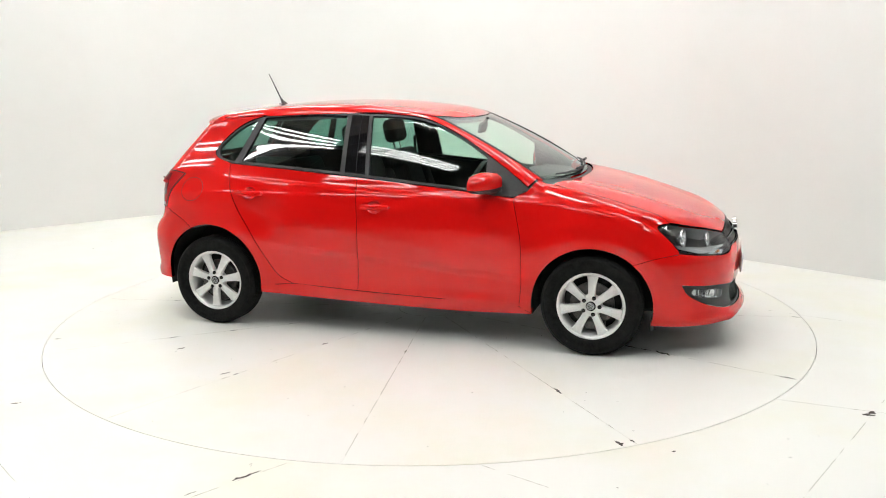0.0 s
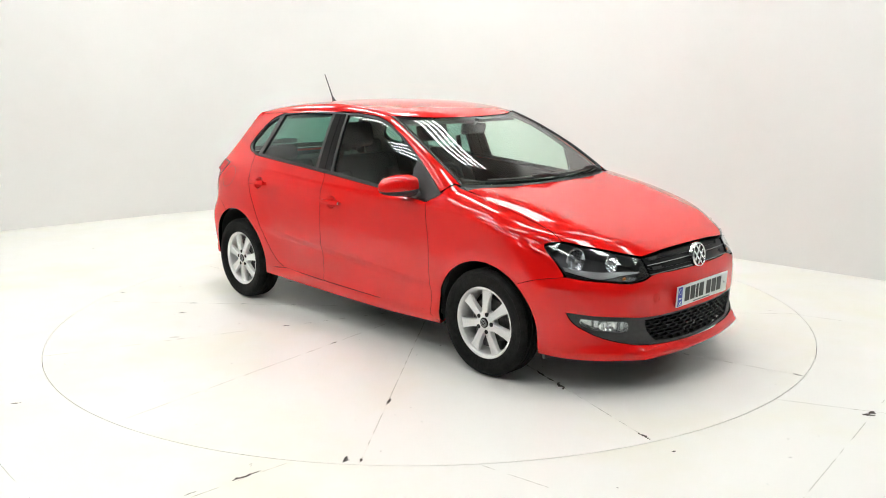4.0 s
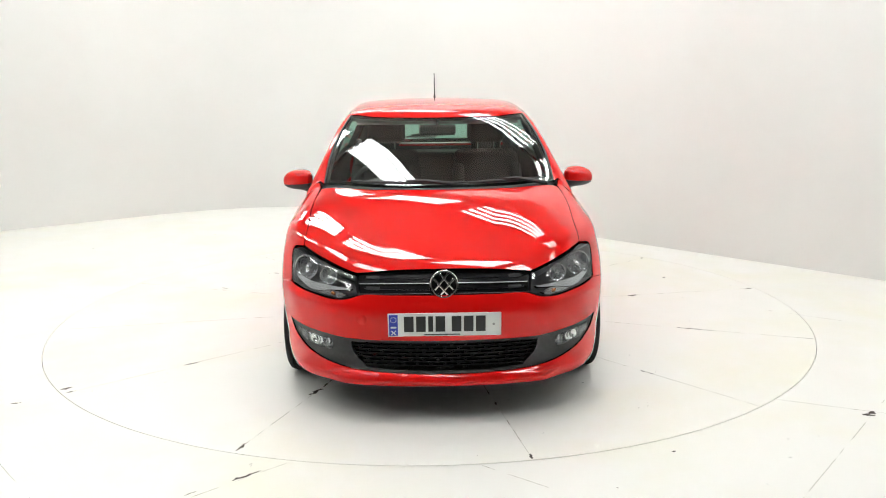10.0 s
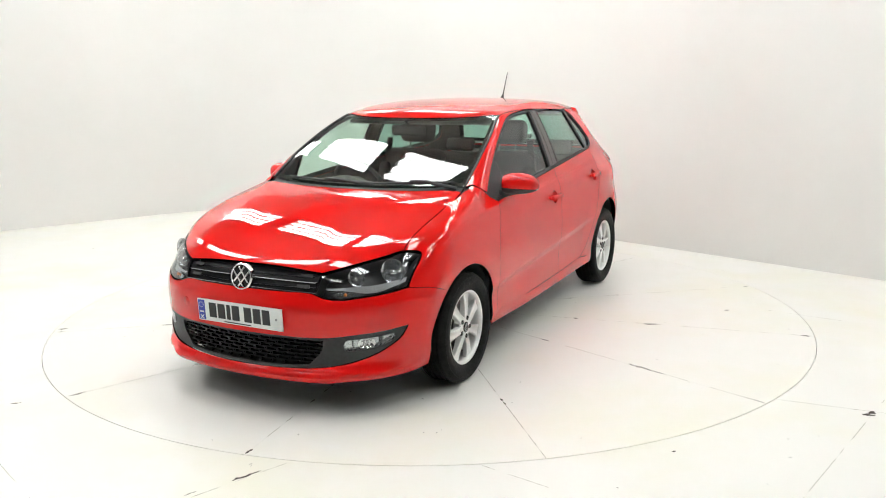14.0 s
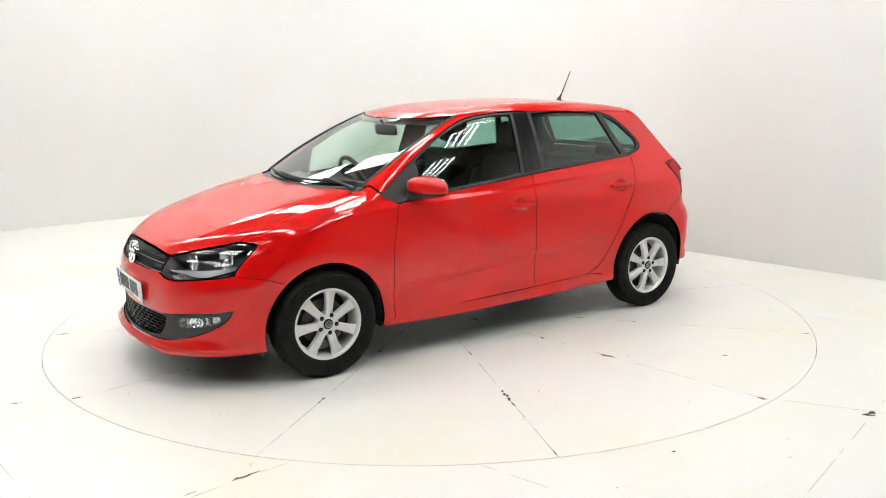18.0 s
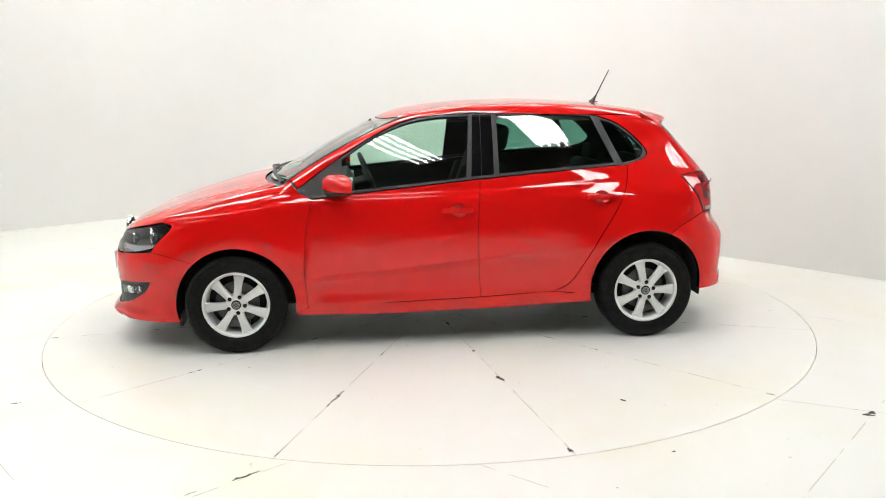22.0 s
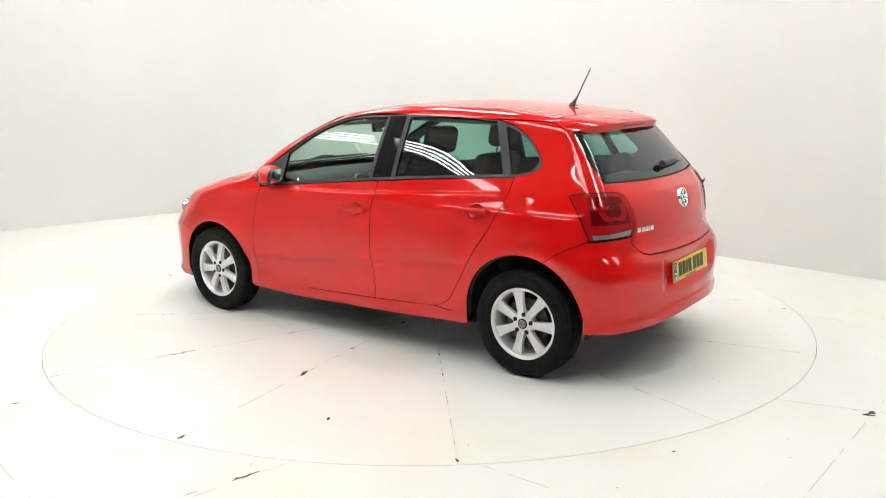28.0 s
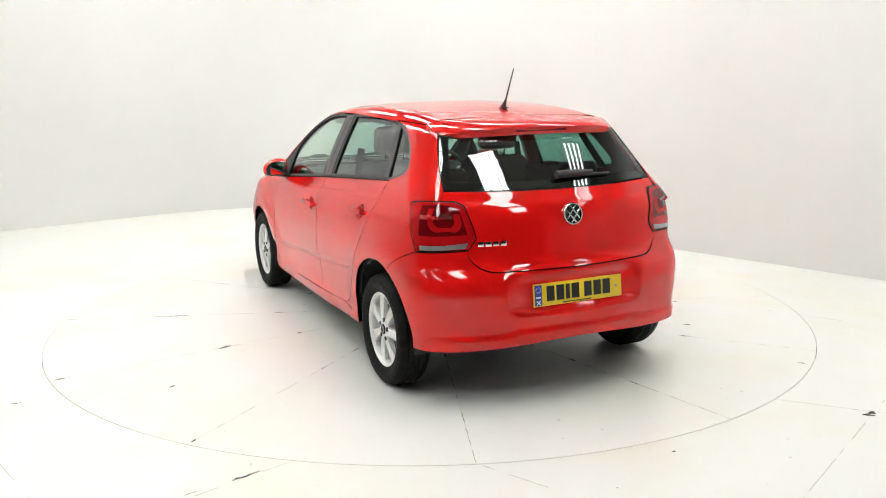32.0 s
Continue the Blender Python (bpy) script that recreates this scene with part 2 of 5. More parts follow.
first = ceiling_lamp()
LAMP_TURN, LAMP_Z = -52.8, 4.0
along = Vector((math.cos(radians(LAMP_TURN)), math.sin(radians(LAMP_TURN))))
across = Vector((-along.y, along.x))
placed = 0
for i, j in ((i, j) for j in range(-4, 4) for i in range(-3, 4)):
    q = Vector((-0.62, 0.65)) + along * 1.98 * i + across * 2.04 * j
    if q.y < -6.2 or abs(q.x) > 5.6 or q.y > 5.2 or (q.x > 3.4 and q.y > -0.5) or (q.x > 1.0 and q.y < -5.0):
        continue
    m = pose(q.x, q.y, LAMP_Z, 0, 0, LAMP_TURN)
    if placed == 0:
        first.matrix_basis = m
    else:
        copy_thing(first, m)
    placed += 1


# ---------- the car's form: one smooth solid, from which every panel is cut ----------
import functools


def curve(t, xs, ys):
    """A smooth curve through (xs, ys), at t."""
    xs, ys = np.asarray(xs, float), np.asarray(ys, float)
    h = np.diff(xs)
    d = np.diff(ys) / h
    m = np.empty_like(ys)
    m[1:-1] = (d[:-1] * h[1:] + d[1:] * h[:-1]) / (h[1:] + h[:-1])
    m[0], m[-1] = d[0], d[-1]
    t = np.asarray(t, float)
    i = np.clip(np.searchsorted(xs, t) - 1, 0, len(xs) - 2)
    u = (t - xs[i]) / h[i]
    inside = (2 * u**3 - 3 * u**2 + 1) * ys[i] + (u**3 - 2 * u**2 + u) * h[i] * m[i] + (3 * u**2 - 2 * u**3) * ys[i + 1] + (u**3 - u**2) * h[i] * m[i + 1]
    return np.where(t < xs[0], ys[0] + (t - xs[0]) * m[0], np.where(t > xs[-1], ys[-1] + (t - xs[-1]) * m[-1], inside))


@functools.lru_cache(maxsize=None)
def bends(xs, ys):
    """The second slopes of the smoothest curve through the points."""
    n = len(xs)
    h = np.diff(xs)
    a, r = np.eye(n), np.zeros(n)
    for k in range(1, n - 1):
        a[k, k - 1], a[k, k], a[k, k + 1] = h[k - 1], 2 * (h[k - 1] + h[k]), h[k]
        r[k] = 6 * ((ys[k + 1] - ys[k]) / h[k] - (ys[k] - ys[k - 1]) / h[k - 1])
    return np.linalg.solve(a, r)


def spline(t, xs, ys):
    """The smoothest curve through (xs, ys), at t; straight beyond its ends."""
    m = bends(xs, ys)
    xs, ys = np.asarray(xs, float), np.asarray(ys, float)
    h = np.diff(xs)
    t = np.asarray(t, float)
    q = np.clip(t, xs[0], xs[-1])
    i = np.clip(np.searchsorted(xs, q) - 1, 0, len(xs) - 2)
    a, b = (xs[i + 1] - q) / h[i], (q - xs[i]) / h[i]
    y = a * ys[i] + b * ys[i + 1] + ((a**3 - a) * m[i] + (b**3 - b) * m[i + 1]) * h[i] ** 2 / 6
    s0 = (ys[1] - ys[0]) / h[0] - m[1] * h[0] / 6
    s1 = (ys[-1] - ys[-2]) / h[-1] + m[-2] * h[-1] / 6
    return y + np.minimum(t - xs[0], 0) * s0 + np.maximum(t - xs[-1], 0) * s1


def smax(a, b, k):
    h = np.maximum(k - np.abs(a - b), 0) / k
    return np.maximum(a, b) + h * h * k * 0.25


def smin(a, b, k):
    return -smax(-a, -b, k)


def soft(u):
    u = np.clip(u, 0, 1)
    return u * u * (3 - 2 * u)


def bump(d, w):
    """A soft hill of height 1 at d = 0 that ends at d = w."""
    q = np.clip(1 - (d / w) ** 2, 0, 1)
    return q * q


AXLE_F, AXLE_R, WHEEL_Z = 1.235, -1.235, 0.297


def fold_line(x):
    """The height of the crease low on the doors."""
    return 0.515 - 0.080 * np.asarray(x, float)


def shoulder_line(x):
    return spline(x, (-1.5, -0.6, 0.0, 0.5, 0.8, 1.15, 1.5), (0.985, 0.940, 0.908, 0.897, 0.887, 0.851, 0.815))


def side(x, z):
    y = curve(z, (0.12, 0.20, 0.27, 0.34, 0.45, 0.55, 0.65, 0.75, 0.83, 0.89, 0.94, 1.02, 1.12, 1.22, 1.32, 1.40, 1.46),
              (0.735, 0.790, 0.806, 0.806, 0.818, 0.828, 0.830, 0.825, 0.818, 0.805, 0.785, 0.758, 0.720, 0.676, 0.626, 0.580, 0.540))
    low = spline(x, (-2.0, -1.75, -1.5, -1.2, -0.8, 0.0, 0.8, 1.2, 1.5, 1.75, 2.0), (-0.120, -0.062, -0.027, -0.006, 0.0, 0.0, -0.002, -0.004, -0.018, -0.050, -0.120))
    high = spline(x, (-1.8, -1.5, -1.2, -0.8, -0.3, 0.2, 0.6, 1.0, 1.4), (-0.185, -0.112, -0.068, -0.030, -0.004, -0.004, -0.020, -0.055, -0.110))
    g = soft((z - 0.88) / 0.10)
    u = z - 1.02
    y = y * (1 - g) + (0.758 - 0.355 * u - 0.2875 * u * u) * g
    f = np.clip((z - 0.78) / 0.52, 0, 1)
    f = f * f * f * (10 - 15 * f + 6 * f * f)
    y = y + low * (1 - f) + high * f
    for ax in (AXLE_F, AXLE_R):
        r = np.hypot(x - ax, z - WHEEL_Z)
        y = y + 0.016 * bump(r - 0.38, 0.20) * np.clip((z - 0.1) / 0.3, 0, 1)
    # the crease low on the doors, and the shoulder line through the handles
    doors = np.clip((1.10 - x) / 0.2, 0, 1) * np.clip((x + 1.05) / 0.3, 0, 1)
    top = fold_line(x)
    tuck = soft((top - z) / 0.055)
    back_out = np.clip((z - 0.275) / (top - 0.045 - 0.275), 0, 1)
    y = y - 0.010 * tuck * back_out * (1.25 - 0.25 * back_out) * doors
    line = shoulder_line(x)
    y = y - 0.0062 * soft((z - line) / 0.024) * np.clip((1.68 - x) / 0.2, 0, 1) * soft((x + 1.45) / 0.9)
    return y


def nose(y, z):
    """How far the front reaches forward."""
    x = curve(z, (0.10, 0.17, 0.21, 0.26, 0.34, 0.42, 0.52, 0.58, 0.64, 0.70, 0.76, 0.85), (1.93, 2.04, 2.072, 2.052, 2.048, 2.052, 2.054, 2.044, 2.022, 1.995, 1.955, 1.90))
    a = np.abs(y)
    # the chin juts out below the dark insert and ends in a corner on each side
    x = x + 0.021 * soft((0.555 - a) / 0.10) * np.clip((0.238 - z) / 0.026, 0, 1)
    return x - 0.105 * (a / 0.6) ** 2 - 0.12 * np.clip((a - 0.42) / 0.32, 0, 3) ** 2 - 0.05 * np.clip((z - 0.56) / 0.2, 0, 1) * (a / 0.6) ** 2


def tail(y, z):
    """How far the back reaches backward, as a positive number."""
    x = curve(z, (0.12, 0.20, 0.28, 0.40, 0.50, 0.57, 0.61, 0.64, 0.665, 0.69, 0.72, 0.77, 0.85, 0.93, 1.00, 1.05), (1.78, 1.852, 1.870, 1.876, 1.884, 1.885, 1.878, 1.864, 1.846, 1.826, 1.812, 1.804, 1.796, 1.778, 1.738, 1.694))
    a = np.abs(y)
    scoop = 0.040 * soft((0.42 - a) / 0.15) * soft((z - 0.455) / 0.045) * soft((0.675 - z) / 0.07)
    fold = 0.362 + 0.027 * (1 - np.clip(a / 0.66, 0, 1) ** 2)
    x = x + 0.011 * soft((fold - z) / 0.022)
    return x - 0.088 * (a / 0.6) ** 2 - 0.05 * np.clip((a - 0.48) / 0.3, 0, 3) ** 2 - scoop


def bonnet_top(x, y):
    z = spline(x, (0.6, 0.8, 1.05, 1.25, 1.4, 1.6, 1.8, 1.9, 2.0, 2.1), (1.03, 1.022, 0.984, 0.946, 0.908, 0.850, 0.782, 0.742, 0.692, 0.62))
    a = np.abs(y)
    edge = 0.40 + 0.16 * np.clip((2.0 - x) / 1.0, 0, 1)
    return z - 0.016 * (a / 0.6) ** 2 - 0.020 * np.clip((a - edge) / 0.22, 0, 2) ** 2 + 0.004 * bump(a - edge, 0.20)


def screen(y, z):
    x = spline(z, (0.90, 1.00, 1.10, 1.20, 1.30, 1.38, 1.46), (1.222, 1.043, 0.856, 0.665, 0.468, 0.304, 0.130))
    a = (np.abs(y) / 0.6) ** 2.2
    return x - a * (0.115 - 0.040 * bump(z - 1.17, 0.26))


def hatch(y, z):
    x = spline(z, (0.90, 1.00, 1.10, 1.20, 1.30, 1.40, 1.46), (1.790, 1.722, 1.640, 1.555, 1.462, 1.352, 1.27))
    return x - 0.085 * (np.abs(y) / 0.6) ** 2


def roof_top(x, y):
    z = spline(x, (-1.9, -1.6, -1.45, -1.267, -1.079, -0.892, -0.704, -0.517, -0.33, -0.14, 0.05, 0.24, 0.45, 0.7),
              (1.255, 1.325, 1.357, 1.389, 1.415, 1.433, 1.444, 1.450, 1.448, 1.439, 1.421, 1.391, 1.345, 1.27))
    return z - 0.020 * (np.abs(y) / 0.5) ** 2 - 0.010 * np.clip((np.abs(y) - 0.40) / 0.2, 0, 2) ** 2


def form(p):
    """Below nought inside the car's outer skin."""
    x, y, z = p[..., 0], np.abs(p[..., 1]), p[..., 2]
    s = y - side(x, z)
    low = smax(smax(x - nose(y, z), -x - tail(y, z), 0.02), s, 0.10 - 0.04 * soft((z - 0.85) / 0.15))
    low = smax(low, z - np.where(x > 0.6, bonnet_top(x, y), 1.03), 0.07)
    low = np.maximum(low, z - 1.04)
    high = smax(smax(x - screen(y, z), -x - hatch(y, z), 0.02), s, 0.06)
    high = np.maximum(smax(high, (z - roof_top(x, y)) * 0.95, 0.05), 0.93 - z)
    return np.minimum(low, high)


def slope(p, h=2e-3):
    g = np.stack([form(p + np.array(d) * h) - form(p - np.array(d) * h) for d in ((1, 0, 0), (0, 1, 0), (0, 0, 1))], -1)
    return g / np.maximum(np.linalg.norm(g, axis=-1, keepdims=True), 1e-9)


# ways to look at the skin: a pair of numbers gives a ray towards the car
def from_side(a, b):
    return np.stack([a, 0 * a + 1.25, b], -1), np.stack([0 * a, 0 * a - 1, 0 * a], -1)


def from_slant(a, b):
    return np.stack([a, 1.3 - b * 0.5, b * 0.866 + 0.6], -1), np.stack([0 * a, 0 * a - 0.866, 0 * a - 0.5], -1)


def from_top(a, b):
    return np.stack([a, b, 0 * a + 1.9], -1), np.stack([0 * a, 0 * a, 0 * a - 1], -1)


def from_back(a, b):
    return np.stack([0 * a - 2.4, a, b], -1), np.stack([0 * a + 1, 0 * a, 0 * a], -1)


def round_front(a, b):
    c, s = np.cos(np.radians(a)), np.sin(np.radians(a))
    return np.stack([1.25 + 1.5 * c, 1.5 * s, b], -1), np.stack([-c, -s, 0 * a], -1)


def round_back(a, b):
    c, s = np.cos(np.radians(a)), np.sin(np.radians(a))
    return np.stack([-1.25 - 1.5 * c, 1.5 * s, b], -1), np.stack([c, -s, 0 * a], -1)


def flat(way, p):
    """The pair of numbers of a point, for a way to look."""
    x, y, z = p[..., 0], p[..., 1], p[..., 2]
    if way is from_side:
        return np.stack([x, z], -1)
    if way is from_top:
        return np.stack([x, y], -1)
    if way is from_back:
        return np.stack([y, z], -1)
    if way is from_slant:
        return np.stack([x, 0.866 * (z - 0.6) - 0.5 * (y - 1.3)], -1)
    if way is round_front:
        return np.stack([np.degrees(np.arctan2(y, x - 1.25)), z], -1)
    return np.stack([np.degrees(np.arctan2(y, -1.25 - x)), z], -1)


def skin(way, ab, sink=0.0):
    """The points of the skin, or of a shell that lies deeper, that the rays meet first."""
    ab = np.asarray(ab, float)
    o, d = way(ab[..., 0], ab[..., 1])
    shape = ab.shape[:-1]
    o, d = o.reshape(-1, 3), d.reshape(-1, 3)
    lo, hi = np.zeros(len(o)), np.full(len(o), 1.25)
    left = np.arange(len(o))
    steps = np.linspace(0.0, 1.9, 58)
    for t0, t1 in zip(steps, steps[1:]):
        now = form(o[left] + d[left] * t1) + sink < 0
        lo[left[now]], hi[left[now]] = t0, t1
        left = left[~now]
        if not len(left):
            break
    for _ in range(15):
        mid = (lo + hi) / 2
        deep = form(o + d * mid[:, None]) + sink < 0
        hi, lo = np.where(deep, mid, hi), np.where(deep, lo, mid)
    return (o + d * ((lo + hi) / 2)[:, None]).reshape(*shape, 3)


def smooth_line(pts, step):
    """A smooth line through points, sampled about every step."""
    pts = np.asarray(pts, float)
    if len(pts) == 2:
        n = max(1, int(np.linalg.norm(pts[1] - pts[0]) / step))
        return pts[0] + (pts[1] - pts[0]) * (np.arange(n) / n)[:, None]
    t = np.concatenate([[0], np.cumsum(np.maximum(np.linalg.norm(np.diff(pts, axis=0), axis=1), 1e-6))])
    n = max(2, int(t[-1] / step))
    at = np.linspace(0, t[-1], n, endpoint=False)
    return np.stack([curve(at, t, pts[:, k]) for k in range(2)], -1)


def outline(*runs, step=0.02):
    """A closed line on the skin. Each run is (way, points); runs follow one another, and their joints are corners."""
    out = []
    for way, pts in runs:
        k = 45.0 if way in (round_front, round_back) else 1.0
        scale = np.array([1 / k, 1.0])
        out.append(skin(way, smooth_line(np.asarray(pts, float) * scale, step) / scale))
    return np.concatenate(out)


def inside(poly, q):
    x, y = q[:, 0], q[:, 1]
    hit = np.zeros(len(q), bool)
    a, b = poly, np.roll(poly, -1, 0)
    for (x0, y0), (x1, y1) in zip(a, b):
        if y0 == y1:
            continue
        hit ^= ((y0 > y) != (y1 > y)) & (x < (x1 - x0) * (y - y0) / (y1 - y0) + x0)
    return hit


def inset(poly, d):
    a, b = np.roll(poly, 1, 0), np.roll(poly, -1, 0)
    t = b - a
    n = np.stack([-t[:, 1], t[:, 0]], -1) / np.maximum(np.linalg.norm(t, axis=1, keepdims=True), 1e-9)
    area = np.sum(poly[:, 0] * b[:, 1] - b[:, 0] * poly[:, 1])
    return poly + n * d * (1 if area > 0 else -1)


from mathutils.geometry import delaunay_2d_cdt


def sheet(way, loop3, holes3=(), cell=0.025, gap=0.002, creases=False):
    """Meshes the part of the skin inside a closed line: flat points, triangles, and the closed edge loops. creases: adds rows of points along the creases of the side."""
    k = np.array([1 / 45.0, 1.0]) if way in (round_front, round_back) else np.ones(2)
    loops = [inset(flat(way, loop3) * k, gap)] + [inset(flat(way, h) * k, -gap) for h in holes3]
    pts, edges, spans = [], [], []
    for lp in loops:
        keep = [0]
        for i in range(1, len(lp)):
            if np.linalg.norm(lp[i] - lp[keep[-1]]) > 1e-4:
                keep.append(i)
        lp = lp[keep]
        n0 = len(pts)
        pts += [Vector(q) for q in lp]
        edges += [(n0 + i, n0 + (i + 1) % len(lp)) for i in range(len(lp))]
        spans.append((n0, len(lp)))
    lo, hi = loops[0].min(0), loops[0].max(0)
    gx, gy = np.meshgrid(np.arange(lo[0] + cell / 2, hi[0], cell), np.arange(lo[1] + cell / 2, hi[1], cell))
    grid = np.stack([gx.ravel(), gy.ravel()], -1)
    ok = inside(loops[0], grid)
    for h in loops[1:]:
        ok &= ~inside(h, grid)
    edge = np.concatenate(loops)
    grid = grid[ok]
    if len(grid):
        near = np.min(np.linalg.norm(grid[:, None] - edge[None], axis=-1), axis=1)
        grid = grid[near > cell * 0.4]
        if creases:
            xs = np.arange(lo[0], hi[0], 0.011)
            rows = [np.stack([xs, fold_line(xs) + d], -1) for d in (0.004, -0.010, -0.022, -0.034, -0.046, -0.060)] + [np.stack([xs, shoulder_line(xs) + d], -1) for d in (-0.004, 0.005, 0.010, 0.015, 0.024)]
            line = np.concatenate(rows)
            ok = inside(loops[0], line)
            for h in loops[1:]:
                ok &= ~inside(h, line)
            line = line[ok]
            line = line[np.min(np.linalg.norm(line[:, None] - edge[None], axis=-1), axis=1) > 0.005]
            grid = grid[np.min(np.linalg.norm(grid[:, None] - line[None], axis=-1), axis=1) > 0.008]
            pts += [Vector(q) for q in line]
        pts += [Vector(q) for q in grid]
    vs, es, fs, src, _, _ = delaunay_2d_cdt(pts, edges, [], 0, 1e-6)
    v = np.array([(q.x, q.y) for q in vs])
    tri = np.array([f for f in fs if len(f) == 3])
    mid = v[tri].mean(1)
    ok = inside(loops[0], mid)
    for h in loops[1:]:
        ok &= ~inside(h, mid)
    tri = tri[ok]
    where = {}
    for i, s in enumerate(src):
        for o in s:
            where[o] = i
    rims = [[where[n0 + i] for i in range(n)] for n0, n in spans]
    return v / k, tri, rims


def panel(name, way, loop3, mat, parent, label="", holes=(), cell=0.025, gap=0.002, sink=0.0, lift=0.0, thick=0.014, mirror=False, creases=False):
    """A sheet of the skin with an edge that turns inward, as one mesh part."""
    ab, tri, rims = sheet(way, loop3, holes, cell, gap, creases)
    p = skin(way, ab)
    nrm = slope(p)
    p = p - nrm * sink + nrm * lift
    n = len(p)
    verts, norms, faces = [p], [nrm], [tri]
    a = p[tri]
    turn = np.einsum("ij,ij->i", np.cross(a[:, 1] - a[:, 0], a[:, 2] - a[:, 0]), nrm[tri].mean(1)) < 0
    faces[0] = np.where(turn[:, None], tri[:, ::-1], tri)
    quads = []
    for rim in rims:
        m = len(rim)
        q, g = p[rim], nrm[rim]
        t = np.roll(q, -1, 0) - np.roll(q, 1, 0)
        s = np.cross(t, g)
        s /= np.maximum(np.linalg.norm(s, axis=1, keepdims=True), 1e-9)
        verts += [q, q - g * thick]
        norms += [s, s]
        i = np.arange(m)
        j = (i + 1) % m
        quads.append(np.stack([n + i, n + j, n + m + j, n + m + i], -1))
        n += 2 * m
    v, g = np.concatenate(verts), np.concatenate(norms)
    all_faces = [tuple(f) for f in faces[0]] + [tuple(f) for q in quads for f in q]
    made = []
    for flip in ((False, True) if mirror else (False,)):
        s = np.array([1, -1, 1]) if flip else np.ones(3)
        me = bpy.data.meshes.new(name)
        me.from_pydata((v * s).tolist(), [], [f[::-1] for f in all_faces] if flip else all_faces)
        me.validate()
        me.materials.append(mat)
        me.polygons.foreach_set("use_smooth", [True] * len(me.polygons))
        me.normals_split_custom_set_from_vertices((g * s).tolist())
        ob = new(name, me)
        host = parent[flip] if isinstance(parent, (list, tuple)) else parent
        ob.parent = host
        tagged(ob, label)
        made.append(ob)
    return made if mirror else made[0]


# ---------- the car ----------
car = tagged(new("car"), "bright red five-door hatchback with silver alloy wheels, parked on the turntable", "car")
S, T, SL, RF, RB, BK = from_side, from_top, from_slant, round_front, round_back, from_back

# shut lines
BELT = [(0.753, 0.903), (0.52, 0.927), (0.17, 0.960), (-0.173, 0.992), (-0.63, 1.026), (-1.081, 1.055)]
DLO_TOP = [(0.869, 0.950), (0.761, 1.029), (0.595, 1.141), (0.396, 1.259), (0.194, 1.342), (-0.011, 1.370), (-0.208, 1.376), (-0.657, 1.377), (-0.90, 1.362)]
DLO_BACK = [(-0.90, 1.362), (-0.98, 1.345), (-1.08, 1.307), (-1.195, 1.219), (-1.254, 1.145), (-1.262, 1.125), (-1.237, 1.098), (-1.16, 1.072), (-1.081, 1.055)]
DOOR_FRONT = [(0.816, 0.262), (0.830, 0.468), (0.820, 0.673), (0.791, 0.824), (0.772, 0.901)]
DOOR_MID = [(-0.216, 0.993), (-0.202, 0.834), (-0.197, 0.599), (-0.206, 0.386), (-0.212, 0.290)]
DOOR_REAR = [(-1.125, 1.059), (-1.105, 0.952), (-1.050, 0.827), (-0.937, 0.647), (-0.826, 0.459), (-0.747, 0.352), (-0.664, 0.309)]


def arch(ax, a0, a1, n=26):
    """The edge of a wheel opening, from one angle to another."""
    r, zc = (0.347, 0.284) if ax > 0 else (0.348, 0.322)
    return [(ax + r * math.cos(radians(a0 + (a1 - a0) * k / n)), zc + r * math.sin(radians(a0 + (a1 - a0) * k / n))) for k in range(n + 1)]


def arch_round(way, ax, a0, a1, n=12):
    """The same, as angles round the car's end."""
    return [tuple(q) for q in flat(way, skin(from_side, np.array(arch(ax, a0, a1, n))))]


def run(way, pts):
    return (way, pts)


_q = skin(RF, np.array([[60.0, 0.772]]))[0]
BONNET_SIDE = [(float(_q[0]), float(_q[1])), (1.50, 0.684), (1.30, 0.690), (1.10, 0.685), (0.965, 0.668)]
SCREEN_SIDE = [(0.925, 0.664), (0.70, 0.650), (0.46, 0.612), (0.232, 0.560)]
ROOF_SIDE = [(0.225, 0.562), (0.05, 0.575), (-0.3, 0.582), (-0.7, 0.572), (-1.0, 0.555), (-1.26, 0.530)]
SEAM_F = [(1.465, 0.545), (1.58, 0.585), (1.712, 0.608)]

# bonnet
half = [(0.0, 0.711), (8, 0.710), (20, 0.704), (30.8, 0.690)]
lamp = [(30.8, 0.690), (42.6, 0.727), (54.0, 0.756), (60.0, 0.772)]
mir = lambda pts: [(x, -y) for x, y in pts[::-1]]
back_edge = [(0.985, 0.655), (1.055, 0.45), (1.095, 0.20), (1.105, 0.0)]
end = lambda pts: [(-a, z) for a, z in pts[::-1]]
bonnet_loop = outline(run(RF, half), run(RF, lamp), run(T, BONNET_SIDE[:-1] + [(0.985, 0.672)]), run(T, back_edge[:-1] + [(1.105, 0.0)] + mir(back_edge[:-1])),
                      run(T, mir(BONNET_SIDE[:-1] + [(0.985, 0.672)])), run(RF, end(lamp)), run(RF, end(half)))
panel("bonnet", T, bonnet_loop, RED, car, "glossy red bonnet with two soft creases", gap=0.002, cell=0.022)

